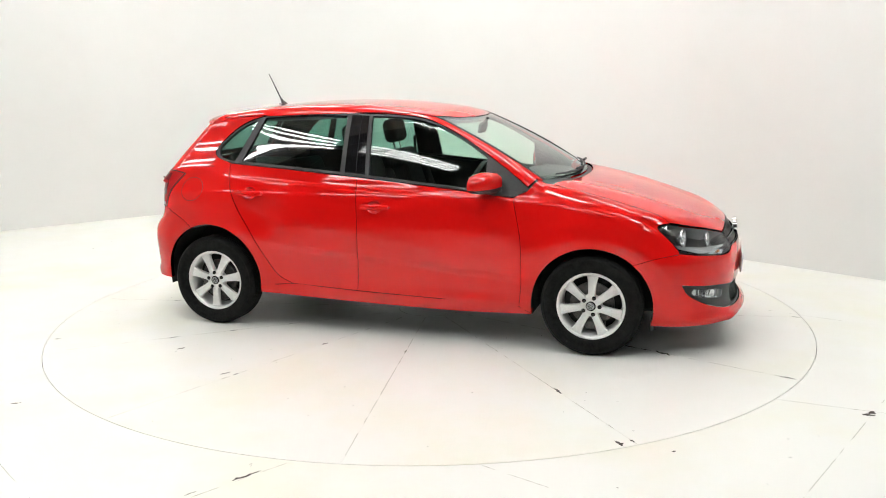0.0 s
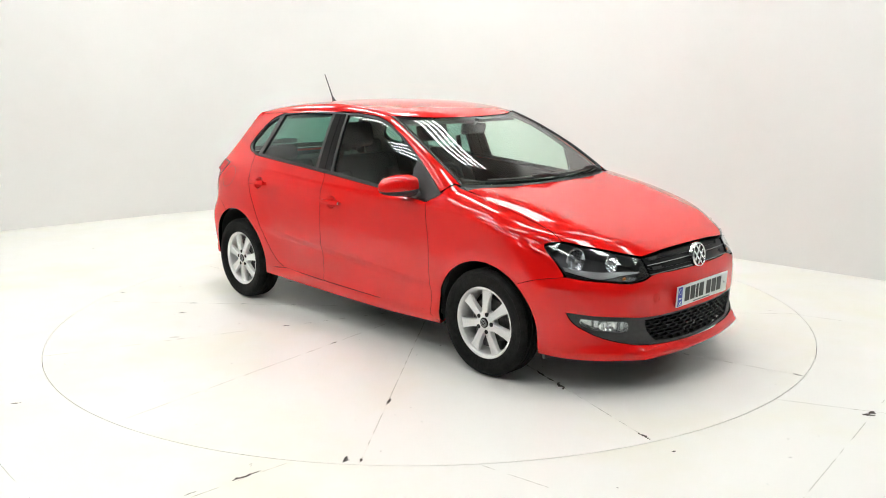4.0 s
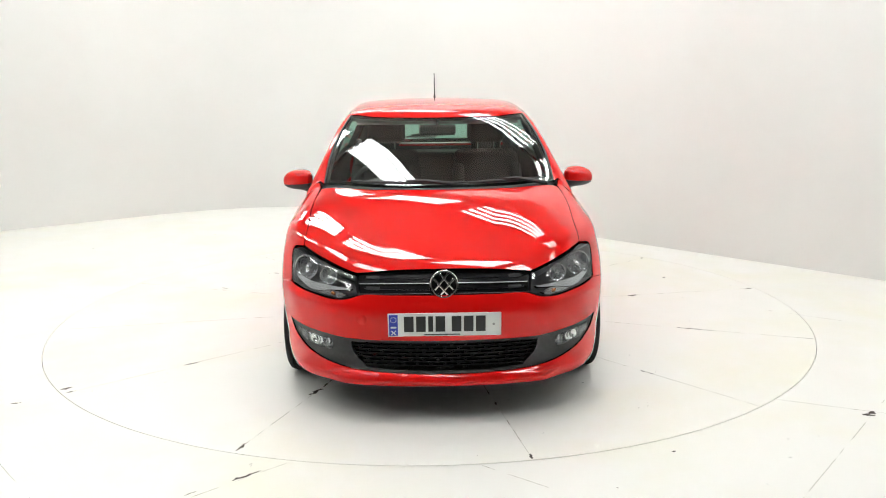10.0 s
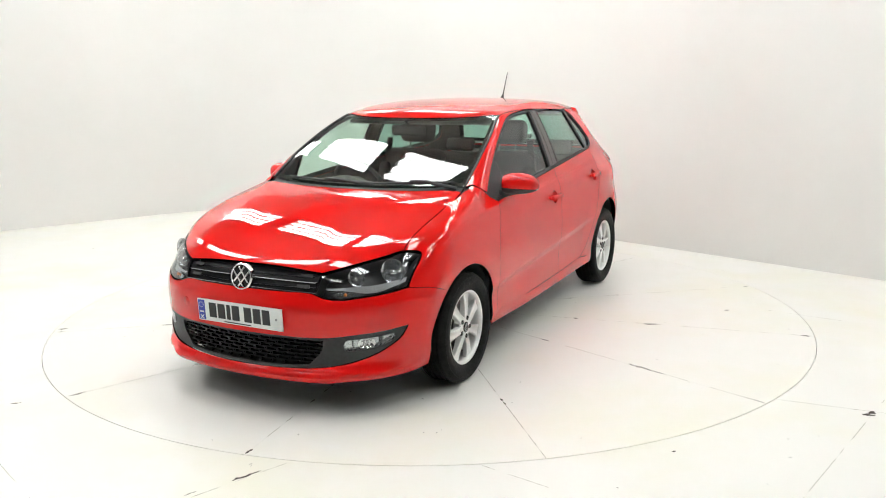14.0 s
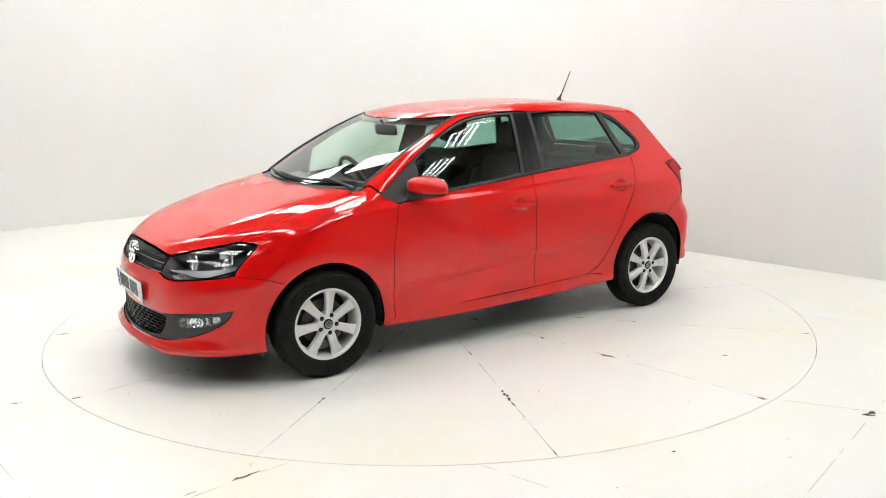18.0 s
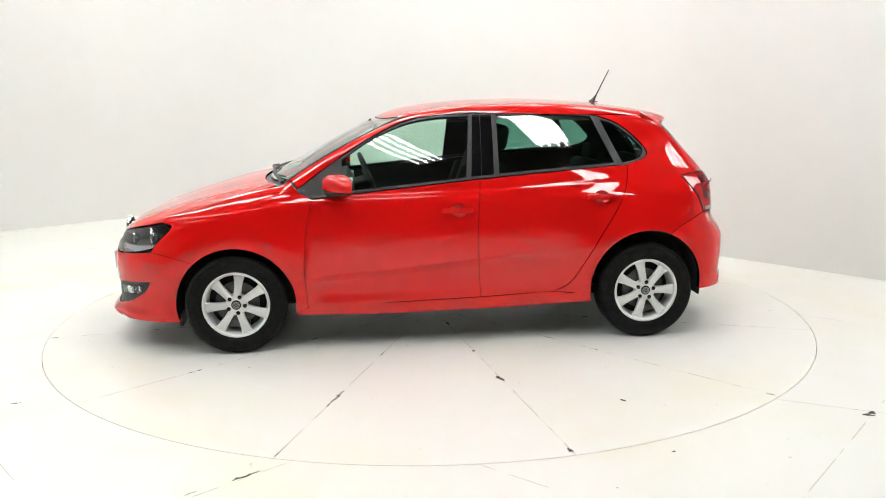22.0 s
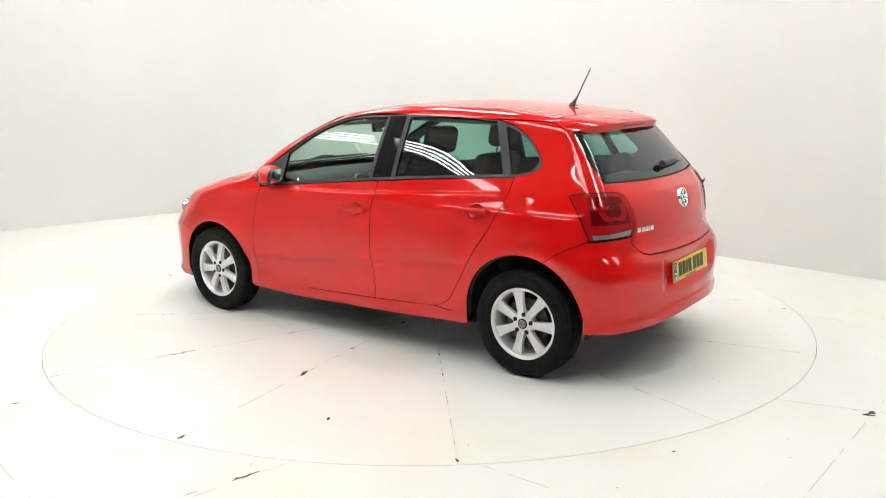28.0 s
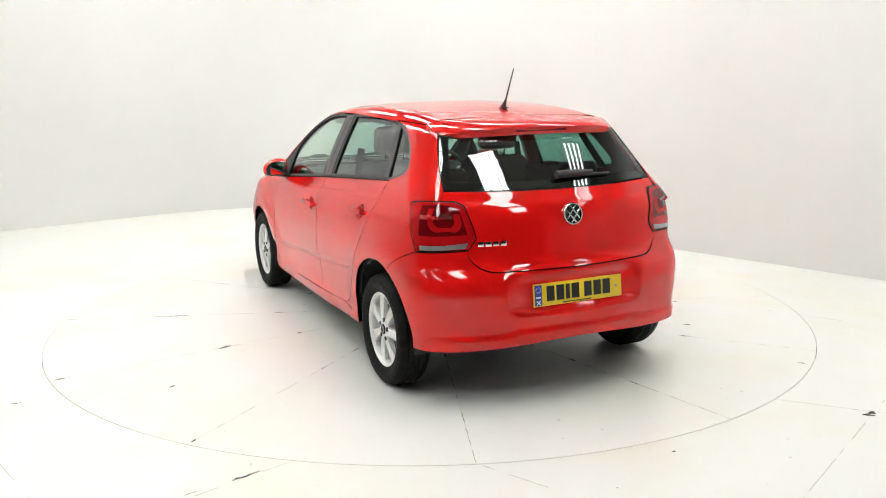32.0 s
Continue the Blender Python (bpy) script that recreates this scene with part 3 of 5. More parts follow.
# front wings
wing_loop = outline(run(S, DOOR_FRONT), run(S, [(0.772, 0.901), (0.800, 0.918), (0.869, 0.947)]), run(T, [(0.905, 0.690), (0.985, 0.672)]), run(T, BONNET_SIDE[:-1][::-1]),
                    run(RF, [(60.0, 0.772), (65.8, 0.754), (61.2, 0.675), (57.9, 0.611)]), run(S, SEAM_F[::-1]), run(S, arch(AXLE_F, 49, 190)), run(S, [(0.888, 0.225), (0.816, 0.255)]))
panel("wing", SL, wing_loop, RED, car, mirror=True, cell=0.015, gap=0.0015)

# doors
def recess(x, z):
    """The round opening behind a door handle."""
    a = np.linspace(0, 2 * math.pi, 28, endpoint=False)
    return skin(S, np.stack([x + 0.048 * np.cos(a), z + 0.0385 * np.sin(a)], -1))


fd = outline(run(S, DOOR_FRONT), run(S, [(0.772, 0.901)] + BELT[:3] + [(-0.212, 0.994)]), run(S, DOOR_MID), run(S, [(-0.212, 0.290), (0.30, 0.276)]), run(S, [(0.30, 0.276), (0.816, 0.262)]))
front_door = panel("front_door", S, fd, RED, car, "red front door", holes=[recess(-0.0825, 0.822)], mirror=True, cell=0.018, gap=0.0016, creases=True)
rd = outline(run(S, [(-0.220, 0.994), (-0.63, 1.026), (-1.125, 1.059)]), run(S, DOOR_REAR), run(S, [(-0.664, 0.309), (-0.45, 0.300), (-0.216, 0.290)]), run(S, DOOR_MID[::-1]))
rear_door = panel("rear_door", S, rd, RED, car, "red rear door", holes=[recess(-0.944, 0.877)], mirror=True, cell=0.018, gap=0.0016, creases=True)

# body side: pillars, roof rail, rear quarter
TAIL_FRONT = [(-1.455, 0.987), (-1.497, 0.94), (-1.548, 0.872), (-1.594, 0.768)]
TAIL_TOP = [(60.0, 1.006), (67.0, 1.003), (74.3, 0.988)]
TAIL_IN = [(60.0, 1.006), (54.5, 0.997), (51.2, 0.972), (49.4, 0.930), (47.0, 0.860), (46.4, 0.828)]
TAIL_LOW = [(46.4, 0.828), (48.9, 0.776)]
GATE_LOW = [(48.9, 0.776), (49.3, 0.756), (47.8, 0.727), (45.0, 0.696), (41.4, 0.678), (33.0, 0.671), (19.4, 0.669), (0.0, 0.668)]
BUMPER_SEAM = [(-1.594, 0.768), (-1.50, 0.726), (-1.42, 0.683), (-1.371, 0.642)]
side_loop = outline(run(T, SCREEN_SIDE), run(T, ROOF_SIDE), run(BK, [(0.528, 1.318), (0.560, 1.24), (0.594, 1.14), (0.612, 1.050)]), run(BK, [(0.612, 1.050), (0.626, 1.012)]), run(RB, TAIL_TOP),
                    run(S, TAIL_FRONT), run(S, BUMPER_SEAM), run(S, arch(AXLE_R, 113, -6)), run(S, [(-0.886, 0.285), (-0.75, 0.300), (-0.664, 0.307)]),
                    run(S, DOOR_REAR[::-1]), run(S, [(-1.125, 1.062), (-1.16, 1.072)]), run(S, DLO_BACK[::-1][1:]), run(S, DLO_TOP[::-1]), run(T, [(0.895, 0.690), (0.925, 0.664)]))
panel("body_side", SL, side_loop, RED, car, "red pillars, roof rail and rear quarter", mirror=True, cell=0.024)

# sills
sill = outline(run(S, [(0.888, 0.218), (0.45, 0.203), (0.0, 0.210), (-0.45, 0.222), (-0.888, 0.240)]), run(S, [(-0.888, 0.240), (-0.886, 0.283), (-0.75, 0.298), (-0.664, 0.307), (-0.45, 0.2985), (-0.212, 0.2885), (0.30, 0.2745), (0.816, 0.2605), (0.888, 0.2225)]))
panel("sill", S, sill, RED, car, mirror=True, cell=0.02, thick=0.06, gap=0.0008)

# roof
screen_top = [(0.232, 0.556), (0.320, 0.40), (0.368, 0.20), (0.380, 0.0)]
roof_loop = outline(run(T, ROOF_SIDE), run(T, [(-1.26, 0.530), (-1.285, 0.25), (-1.29, 0.0), (-1.285, -0.25), (-1.26, -0.530)]), run(T, mir(ROOF_SIDE)), run(T, [(x, -y) for x, y in screen_top] + screen_top[::-1][1:]))
panel("roof", T, roof_loop, RED, car, "red roof", cell=0.035)

# windscreen and its black border
screen_low = [(0.925, 0.655), (1.02, 0.42), (1.065, 0.20), (1.075, 0.0)]
ws = outline(run(T, [(x, -y) for x, y in screen_low] + screen_low[::-1][1:]), run(T, SCREEN_SIDE), run(T, screen_top + mir(screen_top)[1:]), run(T, mir(SCREEN_SIDE)))
windscreen = panel("windscreen", T, ws, WSGLASS, car, "clear windscreen", cell=0.04, thick=0.004, sink=0.003, gap=0.004)
windscreen.visible_shadow = False

# cowl under the windscreen
cowl = outline(run(T, [(x, -y) for x, y in back_edge] + back_edge[::-1][1:]), run(T, [(0.985, 0.655), (0.93, 0.655)]), run(T, screen_low + [(x, -y) for x, y in screen_low[::-1]][1:]), run(T, [(0.93, -0.655), (0.985, -0.655)]))
panel("cowl", T, cowl, BLACK_PLASTIC, car, "black plastic cowl", cell=0.03, sink=0.012)

# side windows


dlo = outline(run(S, [(0.869, 0.946), (0.80, 0.916), (0.753, 0.903)]), run(S, BELT), run(S, DLO_BACK[::-1]), run(S, DLO_TOP[::-1]))
fglass = outline(run(S, [(0.592, 0.945), (0.595, 1.122)]), run(S, [(0.595, 1.122), (0.396, 1.243), (0.194, 1.326), (-0.011, 1.355), (-0.165, 1.360)]), run(S, [(-0.165, 1.360), (-0.135, 1.012)]), run(S, [(-0.135, 1.012), (0.20, 0.978), (0.592, 0.940)]))
rglass = outline(run(S, [(-0.335, 1.016), (-0.338, 1.362)]), run(S, [(-0.338, 1.362), (-0.65, 1.364), (-0.925, 1.345)]), run(S, [(-0.925, 1.345), (-1.045, 1.072)]), run(S, [(-1.045, 1.072), (-0.70, 1.044), (-0.335, 1.016)]))
qglass = outline(run(S, [(-0.985, 1.328), (-1.075, 1.292), (-1.185, 1.207), (-1.235, 1.140), (-1.215, 1.108), (-1.160, 1.086), (-1.098, 1.076)]), run(S, [(-1.098, 1.076), (-0.985, 1.328)]))
panel("window_surround", S, dlo, FRAME_GREY, car, "black window frames and pillars", holes=[fglass, rglass, qglass], mirror=True, sink=0.004, cell=0.03, thick=0.02)
for name, loop, mat in (("front_window", fglass, GLASS), ("rear_window", rglass, REAR_GLASS), ("quarter_window", qglass, REAR_GLASS)):
    for ob in panel(name, S, loop, mat, car, "green tinted side window", mirror=True, sink=0.012, cell=0.05, thick=0.003, gap=-0.004):
        ob.visible_shadow = mat is REAR_GLASS
for front, rear in (([(-0.165, 1.006), (-0.178, 1.19), (-0.190, 1.366)], [(-0.235, 1.367), (-0.230, 1.19), (-0.223, 1.010)]), ([(-0.227, 1.010), (-0.234, 1.19), (-0.239, 1.367)], [(-0.305, 1.368), (-0.304, 1.19), (-0.300, 1.016)])):
    loop = outline(run(S, front), run(S, [front[-1], rear[0]]), run(S, rear), run(S, [rear[-1], front[0]]))
    panel("pillar_cover", S, loop, GLOSS_BLACK, car, "gloss black door pillar cover", mirror=True, sink=0.0015, cell=0.02, thick=0.004, gap=0.0)
strip = outline(run(S, [(x, z + 0.004) for x, z in BELT]), run(S, [(-1.081, 1.055), (-1.081, 1.070)]), run(S, [(x, z + 0.019) for x, z in BELT[::-1]]), run(S, [(0.753, 0.92), (0.753, 0.905)]))
panel("waist_seal", S, strip, BLACK_PLASTIC, car, "matt black waist seal", mirror=True, lift=0.003, cell=0.03, gap=0.0)

# tailgate, rear window, rear lamps, rear bumper
rw_half = [(0.0, 1.040), (0.30, 1.042), (0.612, 1.050)]
rw = outline(run(BK, [(-y, z) for y, z in rw_half[::-1]] + rw_half[1:]), run(BK, [(0.612, 1.050), (0.594, 1.14), (0.560, 1.24), (0.525, 1.325)]), run(BK, [(0.525, 1.325), (0.0, 1.345), (-0.525, 1.325)]), run(BK, [(-0.525, 1.325), (-0.560, 1.24), (-0.594, 1.14), (-0.612, 1.050)]))
rear_screen = panel("rear_screen", BK, rw, REAR_GLASS, car, "dark tinted rear window", sink=0.003, cell=0.04, thick=0.004)
neg = lambda pts: [(-a, z) for a, z in pts]
gate_side = [run(BK, [(0.612, 1.048), (0.626, 1.012)]), run(RB, TAIL_IN), run(RB, TAIL_LOW), run(RB, GATE_LOW)]
gate = outline(run(BK, [(-y, z - 0.004) for y, z in rw_half[::-1]] + [(y, z - 0.004) for y, z in rw_half[1:]]), *gate_side,
               *[run(way, neg(pts[::-1])) for way, pts in gate_side[::-1]])
tailgate = panel("tailgate", BK, gate, RED, car, "red tailgate", gap=0.0016, cell=0.022)
lampR = outline(run(RB, TAIL_TOP), run(S, TAIL_FRONT), run(RB, [(65.4, 0.768), (57, 0.771), (48.9, 0.776)]), run(RB, TAIL_LOW[::-1]), run(RB, TAIL_IN[::-1]))
rear_lamp = panel("rear_lamp", RB, lampR, REDLENS, car, "red rear lamp with a dark inner ring", mirror=True, cell=0.02, lift=0.003)
ra = arch_round(RB, AXLE_R, 113, 185.5)
corner = flat(RB, skin(S, np.array(BUMPER_SEAM)))
seam_b = [tuple(q) for q in corner[::-1]]
low_b = [(63.0, 0.2905), (45, 0.299), (36, 0.304), (15, 0.320), (0, 0.325)]
rb_low = [ra[-1]] + low_b + neg(low_b[:-1][::-1]) + neg([ra[-1]])
under = [(65.4, 0.765), (57, 0.768), (48.9, 0.773)]
gate_low = [(a, z - 0.003) for a, z in GATE_LOW]
rbump = outline(run(RB, seam_b), run(RB, under), run(RB, gate_low + neg(gate_low[:-1][::-1])), run(RB, neg(under[::-1])), run(RB, neg(seam_b[::-1])), run(RB, neg(ra)), run(RB, rb_low[::-1]), run(RB, ra[::-1]))
rear_bumper = panel("rear_bumper", RB, rbump, RED, car, "red rear bumper", cell=0.02, thick=0.03, gap=0.0012)

# front bumper with its dark insert, grilles and lamps
lampF = outline(run(RF, [(28.6, 0.600), (31.0, 0.588), (35.2, 0.580), (43.9, 0.589), (51.0, 0.599), (57.6, 0.613)]), run(RF, [(57.6, 0.613), (60.6, 0.670), (65.8, 0.750)]), run(RF, [(65.8, 0.750), (60.8, 0.766), (54.0, 0.750), (42.6, 0.722), (31.0, 0.686)]), run(RF, [(31.0, 0.686), (28.6, 0.600)]))
gt = [(30.6, 0.686), (20, 0.700), (8, 0.706), (0, 0.707)]
gb = [(28.2, 0.603), (18, 0.609), (8, 0.610), (0, 0.610)]
sym = lambda pts: pts + [(-a, z) for a, z in pts[::-1]][1:]
grille = outline(run(RF, sym(gt)), run(RF, [(-30.6, 0.686), (-28.2, 0.603)]), run(RF, sym(gb)[::-1]), run(RF, [(28.2, 0.603), (30.6, 0.686)]))
INSERT_TOP = [(57.5, 0.432), (50, 0.420), (40, 0.408), (30, 0.394), (15, 0.392), (0, 0.392)]
INSERT_LOW = [(57.5, 0.432), (55.5, 0.385), (50.5, 0.335), (41.6, 0.284), (34, 0.260), (27, 0.248), (15, 0.240), (0, 0.238)]
insert = outline(run(RF, sym(INSERT_TOP)), run(RF, sym(INSERT_LOW)[::-1]))
BT = [(57.9, 0.609), (51.0, 0.595), (43.9, 0.585), (35.2, 0.576), (31.0, 0.584), (28.4, 0.598), (18, 0.605), (8, 0.606), (0, 0.606)]
fa = arch_round(RF, AXLE_F, 49, -16)
seam = [tuple(q) for q in flat(RF, skin(S, np.array(SEAM_F)))]
fbump = outline(run(RF, [fa[0], seam[1], (57.9, 0.609)]), run(RF, sym(BT)), run(RF, neg([(57.9, 0.609), seam[1], fa[0]])), run(RF, neg(fa)),
                run(RF, neg([fa[-1], (50, 0.186), (25, 0.178)])[:2] + [(-25, 0.178), (0, 0.180), (25, 0.178), (50, 0.186), fa[-1]]), run(RF, fa[::-1]))
front_bumper = panel("front_bumper", RF, fbump, RED, car, "red front bumper", holes=[insert], cell=0.022, thick=0.03, gap=0.0012)

# linings behind the red panels
for loop, name in ((fd, "door_trim"), (rd, "door_trim")):
    panel(name, S, loop, CABIN, car, "black inner door trim", mirror=True, sink=0.055, cell=0.06, gap=-0.02, thick=0.0)
panel("pillar_trim", SL, side_loop, CABIN, car, "dark inner pillar trim", mirror=True, sink=0.03, cell=0.06, gap=-0.008, thick=0.0)
panel("headlining", T, roof_loop, LINING, car, "pale grey headlining", sink=0.04, cell=0.06, gap=-0.01, thick=0.0)
panel("tailgate_trim", BK, gate, CABIN, car, "black tailgate trim", sink=0.05, cell=0.06, gap=-0.01, thick=0.0)


# ---------- wheels ----------
def tyre_mesh():
    bm = bmesh.new()
    prof = [(0.190, 0.060), (0.197, 0.070), (0.206, 0.076), (0.222, 0.083), (0.232, 0.0835), (0.236, 0.0855), (0.252, 0.0865), (0.268, 0.083), (0.271, 0.0845), (0.284, 0.076), (0.2905, 0.062)]
    for y in (0.045, 0.015, -0.015, -0.045):
        prof += [(0.2932, y + 0.0105), (0.2932, y + 0.0045), (0.2875, y + 0.004), (0.2875, y - 0.004), (0.2932, y - 0.0045), (0.2932, y - 0.0105)]
    prof += [(r, -y) for r, y in prof[:11][::-1]]
    lathe(bm, prof, 72)
    return bm


def spoke_mesh():
    """One alloy spoke, that widens towards the rim, with a shallow dish along its middle."""
    bm = bmesh.new()
    rows = []
    for r, w, y, d in ((0.030, 0.020, 0.060, 0.030), (0.055, 0.0205, 0.064, 0.032), (0.085, 0.0205, 0.064, 0.030), (0.115, 0.0225, 0.062, 0.026), (0.145, 0.0260, 0.059, 0.022), (0.168, 0.0310, 0.057, 0.020), (0.182, 0.0370, 0.056, 0.018)):
        ring = [(-w, y - d), (-w, y - 0.004), (-w * 0.84, y), (-w * 0.45, y - 0.0025), (0, y - 0.0038), (w * 0.45, y - 0.0025), (w * 0.84, y), (w, y - 0.004), (w, y - d)]
        rows.append([bm.verts.new((r, q, u)) for u, q in ring])
    for a, b in zip(rows, rows[1:]):
        for k in range(len(a) - 1):
            bm.faces.new((a[k], a[k + 1], b[k + 1], b[k]))
        bm.faces.new((a[-1], a[0], b[0], b[-1]))
    bm.faces.new(rows[0])
    bm.faces.new(rows[-1][::-1])
    bmesh.ops.recalc_face_normals(bm, faces=bm.faces[:])
    return bm


def build_wheel():
    w = tagged(new("wheel"), "")
    part("tyre", tyre_mesh(), RUBBER, w, "black road tyre with grooved tread")
    bm = bmesh.new()
    lathe(bm, [(0.176, 0.050), (0.180, 0.060), (0.186, 0.068), (0.192, 0.071), (0.197, 0.070), (0.198, 0.064), (0.192, 0.058), (0.188, -0.060), (0.172, -0.060), (0.168, -0.02)], 72)
    rim = part("rim", bm, ALLOY, w, "silver seven-spoke alloy rim")
    first = part("spoke", spoke_mesh(), ALLOY, rim)
    for k in range(1, 7):
        ob = new("spoke", first.data)
        ob.parent = rim
        ob.matrix_basis = Matrix.Rotation(-2 * math.pi * k / 7, 4, "Y")
    bm = bmesh.new()
    lathe(bm, [(0.0, 0.064), (0.038, 0.064), (0.056, 0.062), (0.064, 0.052), (0.064, 0.02), (0.0, 0.02)], 48)
    part("hub", bm, ALLOY, rim)
    bm = bmesh.new()
    lathe(bm, [(0.0, 0.0705), (0.020, 0.0700), (0.026, 0.0680), (0.0285, 0.0655), (0.0285, 0.060), (0.0, 0.060)], 32)
    cap = part("centre_cap", bm, GLOSS_BLACK, w, "dark centre cap with a pale emblem")
    bm = bmesh.new()
    lathe(bm, [(0.0, 0.0715), (0.019, 0.0710), (0.0215, 0.0700), (0.0215, 0.068), (0.0, 0.068)], 24)
    part("emblem", bm, PALE_TRIM, cap)
    bm = bmesh.new()
    for ang in (35, -35):
        for off in (0.006, -0.006):
            box(bm, (0.003, 0.003, 0.034), Matrix.Rotation(radians(ang), 4, "Y") @ Matrix.Translation((off, 0.0712, 0)))
    part("emblem_bars", bm, GLOSS_BLACK, cap, smooth=False)
    for k in range(5):
        a = 2 * math.pi * (k + 0.25) / 5
        bm = bmesh.new()
        lathe(bm, [(0.0, 0.0662), (0.0100, 0.0662), (0.0122, 0.0650), (0.0122, 0.055), (0.0, 0.055)], 12)
        bmesh.ops.translate(bm, verts=bm.verts[:], vec=(0.050 * math.cos(a), 0, 0.050 * math.sin(a)))
        part("wheel_bolt", bm, GLOSS_BLACK, w, "black wheel bolt")
    bm = bmesh.new()
    lathe(bm, [(0.06, 0.012), (0.128, 0.012), (0.128, -0.010), (0.06, -0.010)], 48)
    part("brake_disc", bm, STEEL, w, "bare steel brake disc")
    bm = bmesh.new()
    lathe(bm, [(0.0, -0.030), (0.165, -0.030), (0.165, -0.045), (0.0, -0.045)], 32)
    part("back_plate", bm, DARK, w, "dark brake back plate")
    bm = bmesh.new()
    box(bm, (0.06, 0.045, 0.13), Matrix.Translation((-0.118, 0.004, 0.02)), 0.012)
    part("caliper", bm, STEEL, w, "grey brake caliper")
    return w


WHEELS = ((AXLE_F, 0.748, 1, 98), (AXLE_R, 0.735, 1, 78), (AXLE_F, -0.748, -1, 92), (AXLE_R, -0.735, -1, 67))
base = build_wheel()
base.parent = car
for k, (x, y, sgn, spin) in enumerate(WHEELS):
    m = pose(x, y, 0.2935, 0, 0, 180 if sgn < 0 else 0) @ Matrix.Rotation(radians(-spin), 4, "Y")
    if k:
        copy_thing(base, m)
    else:
        base.matrix_basis = m

# wheel housings and the underside
for x in (AXLE_F, AXLE_R):
    for sgn in (1, -1):
        bm = bmesh.new()
        n, rows = 28, []
        for k in range(n + 1):
            a = radians(-12 + 204 * k / n)
            c, s = math.cos(a), math.sin(a)
            zc = 0.284 if x > 0 else 0.322
            rows.append([bm.verts.new((x + 0.356 * c, sgn * y, zc + 0.356 * s)) for y in (0.800 if abs(c) < 0.8 else 0.775, 0.50)])
            rows[-1].append(bm.verts.new((x, sgn * 0.50, WHEEL_Z)))
        for a, b in zip(rows, rows[1:]):
            bm.faces.new((a[0], a[1], b[1], b[0]))
            bm.faces.new((a[1], a[2], b[2], b[1]))
        part("wheel_housing", bm, DARK, car, "black wheel housing")
bm = bmesh.new()
box(bm, (1.72, 1.40, 0.06), Matrix.Translation((0.0, 0, 0.235)), 0.02)
box(bm, (2.9, 0.96, 0.05), Matrix.Translation((0.25, 0, 0.225)), 0.02)
box(bm, (0.50, 1.0, 0.05), Matrix.Translation((1.62, 0, 0.225)), 0.02)
box(bm, (0.56, 0.96, 0.05), Matrix.Translation((-1.44, 0, 0.345)), 0.02)
part("underside", bm, DARK, car, "black underside")
bm = bmesh.new()
box(bm, (0.26, 0.60, 0.11), Matrix.Translation((-1.50, -0.10, 0.325)), 0.05)
part("silencer", bm, STEEL, car, "grey exhaust silencer")
for sgn in (1, -1):
    bm = bmesh.new()
    box(bm, (0.02, 0.14, 0.07), Matrix.Translation((1.575, sgn * 0.66, 0.185)), 0.006)
    part("air_deflector", bm, BLACK_PLASTIC, car, "small black deflector ahead of the wheel")


# ---------- front details ----------
def at(way, a, b, sink=0.0):
    """A point of the skin and the direction that it faces."""
    p = skin(way, np.array([[a, b]]))
    n = slope(p)
    return Vector((p - n * sink)[0]), Vector(n[0])


def both(name, make, mat, parents, label="", smooth=True):
    """Builds a part for the left side and its mirror image for the right."""
    out = []
    for k, sgn in enumerate((1, -1)):
        bm = make()
        if sgn < 0:
            bmesh.ops.transform(bm, matrix=Matrix.Diagonal((1, -1, 1, 1)), verts=bm.verts[:])
            bmesh.ops.reverse_faces(bm, faces=bm.faces[:])
        out.append(part(name, bm, mat, parents[k] if isinstance(parents, (list, tuple)) else parents, label, smooth))
    return out


def turned(bm, m):
    bmesh.ops.transform(bm, matrix=m, verts=bm.verts[:])
    return bm


def facing(p, n):
    """A pose at p whose y axis points along n."""
    return Matrix.Translation(p) @ Vector(n).to_track_quat("Y", "Z").to_matrix().to_4x4()


head = panel("headlamp", RF, lampF, SMOKED, car, "clear headlamp with dark housing", mirror=True, sink=0.095, cell=0.025, thick=-0.090, gap=0.003)
for ob in panel("lens", RF, lampF, LENS, list(head), "clear lens", mirror=True, cell=0.025, thick=0.004, gap=0.003):
    ob.visible_shadow = False


def bowl(phi, z, r, depth, sink, tilt=0.0):
    def make():
        bm = bmesh.new()
        prof = [(r * k / 8, -depth + depth * (k / 8) ** 2) for k in range(9)]
        prof += [(r + 0.004, 0.002), (r + 0.004, -0.004)] + [(q, h - 0.004) for q, h in prof[::-1][:-1]]
        lathe(bm, prof, 32, closed=False)
        p, n = at(RF, phi, z, sink)
        return turned(bm, facing(p, (1.0, 0.20 + tilt, 0.05)))
    return make


def ball(phi, z, r, sink):
    def make():
        bm = bmesh.new()
        p, n = at(RF, phi, z, sink)
        bmesh.ops.create_uvsphere(bm, u_segments=16, v_segments=8, radius=r, matrix=Matrix.Translation(p))
        return bm
    return make


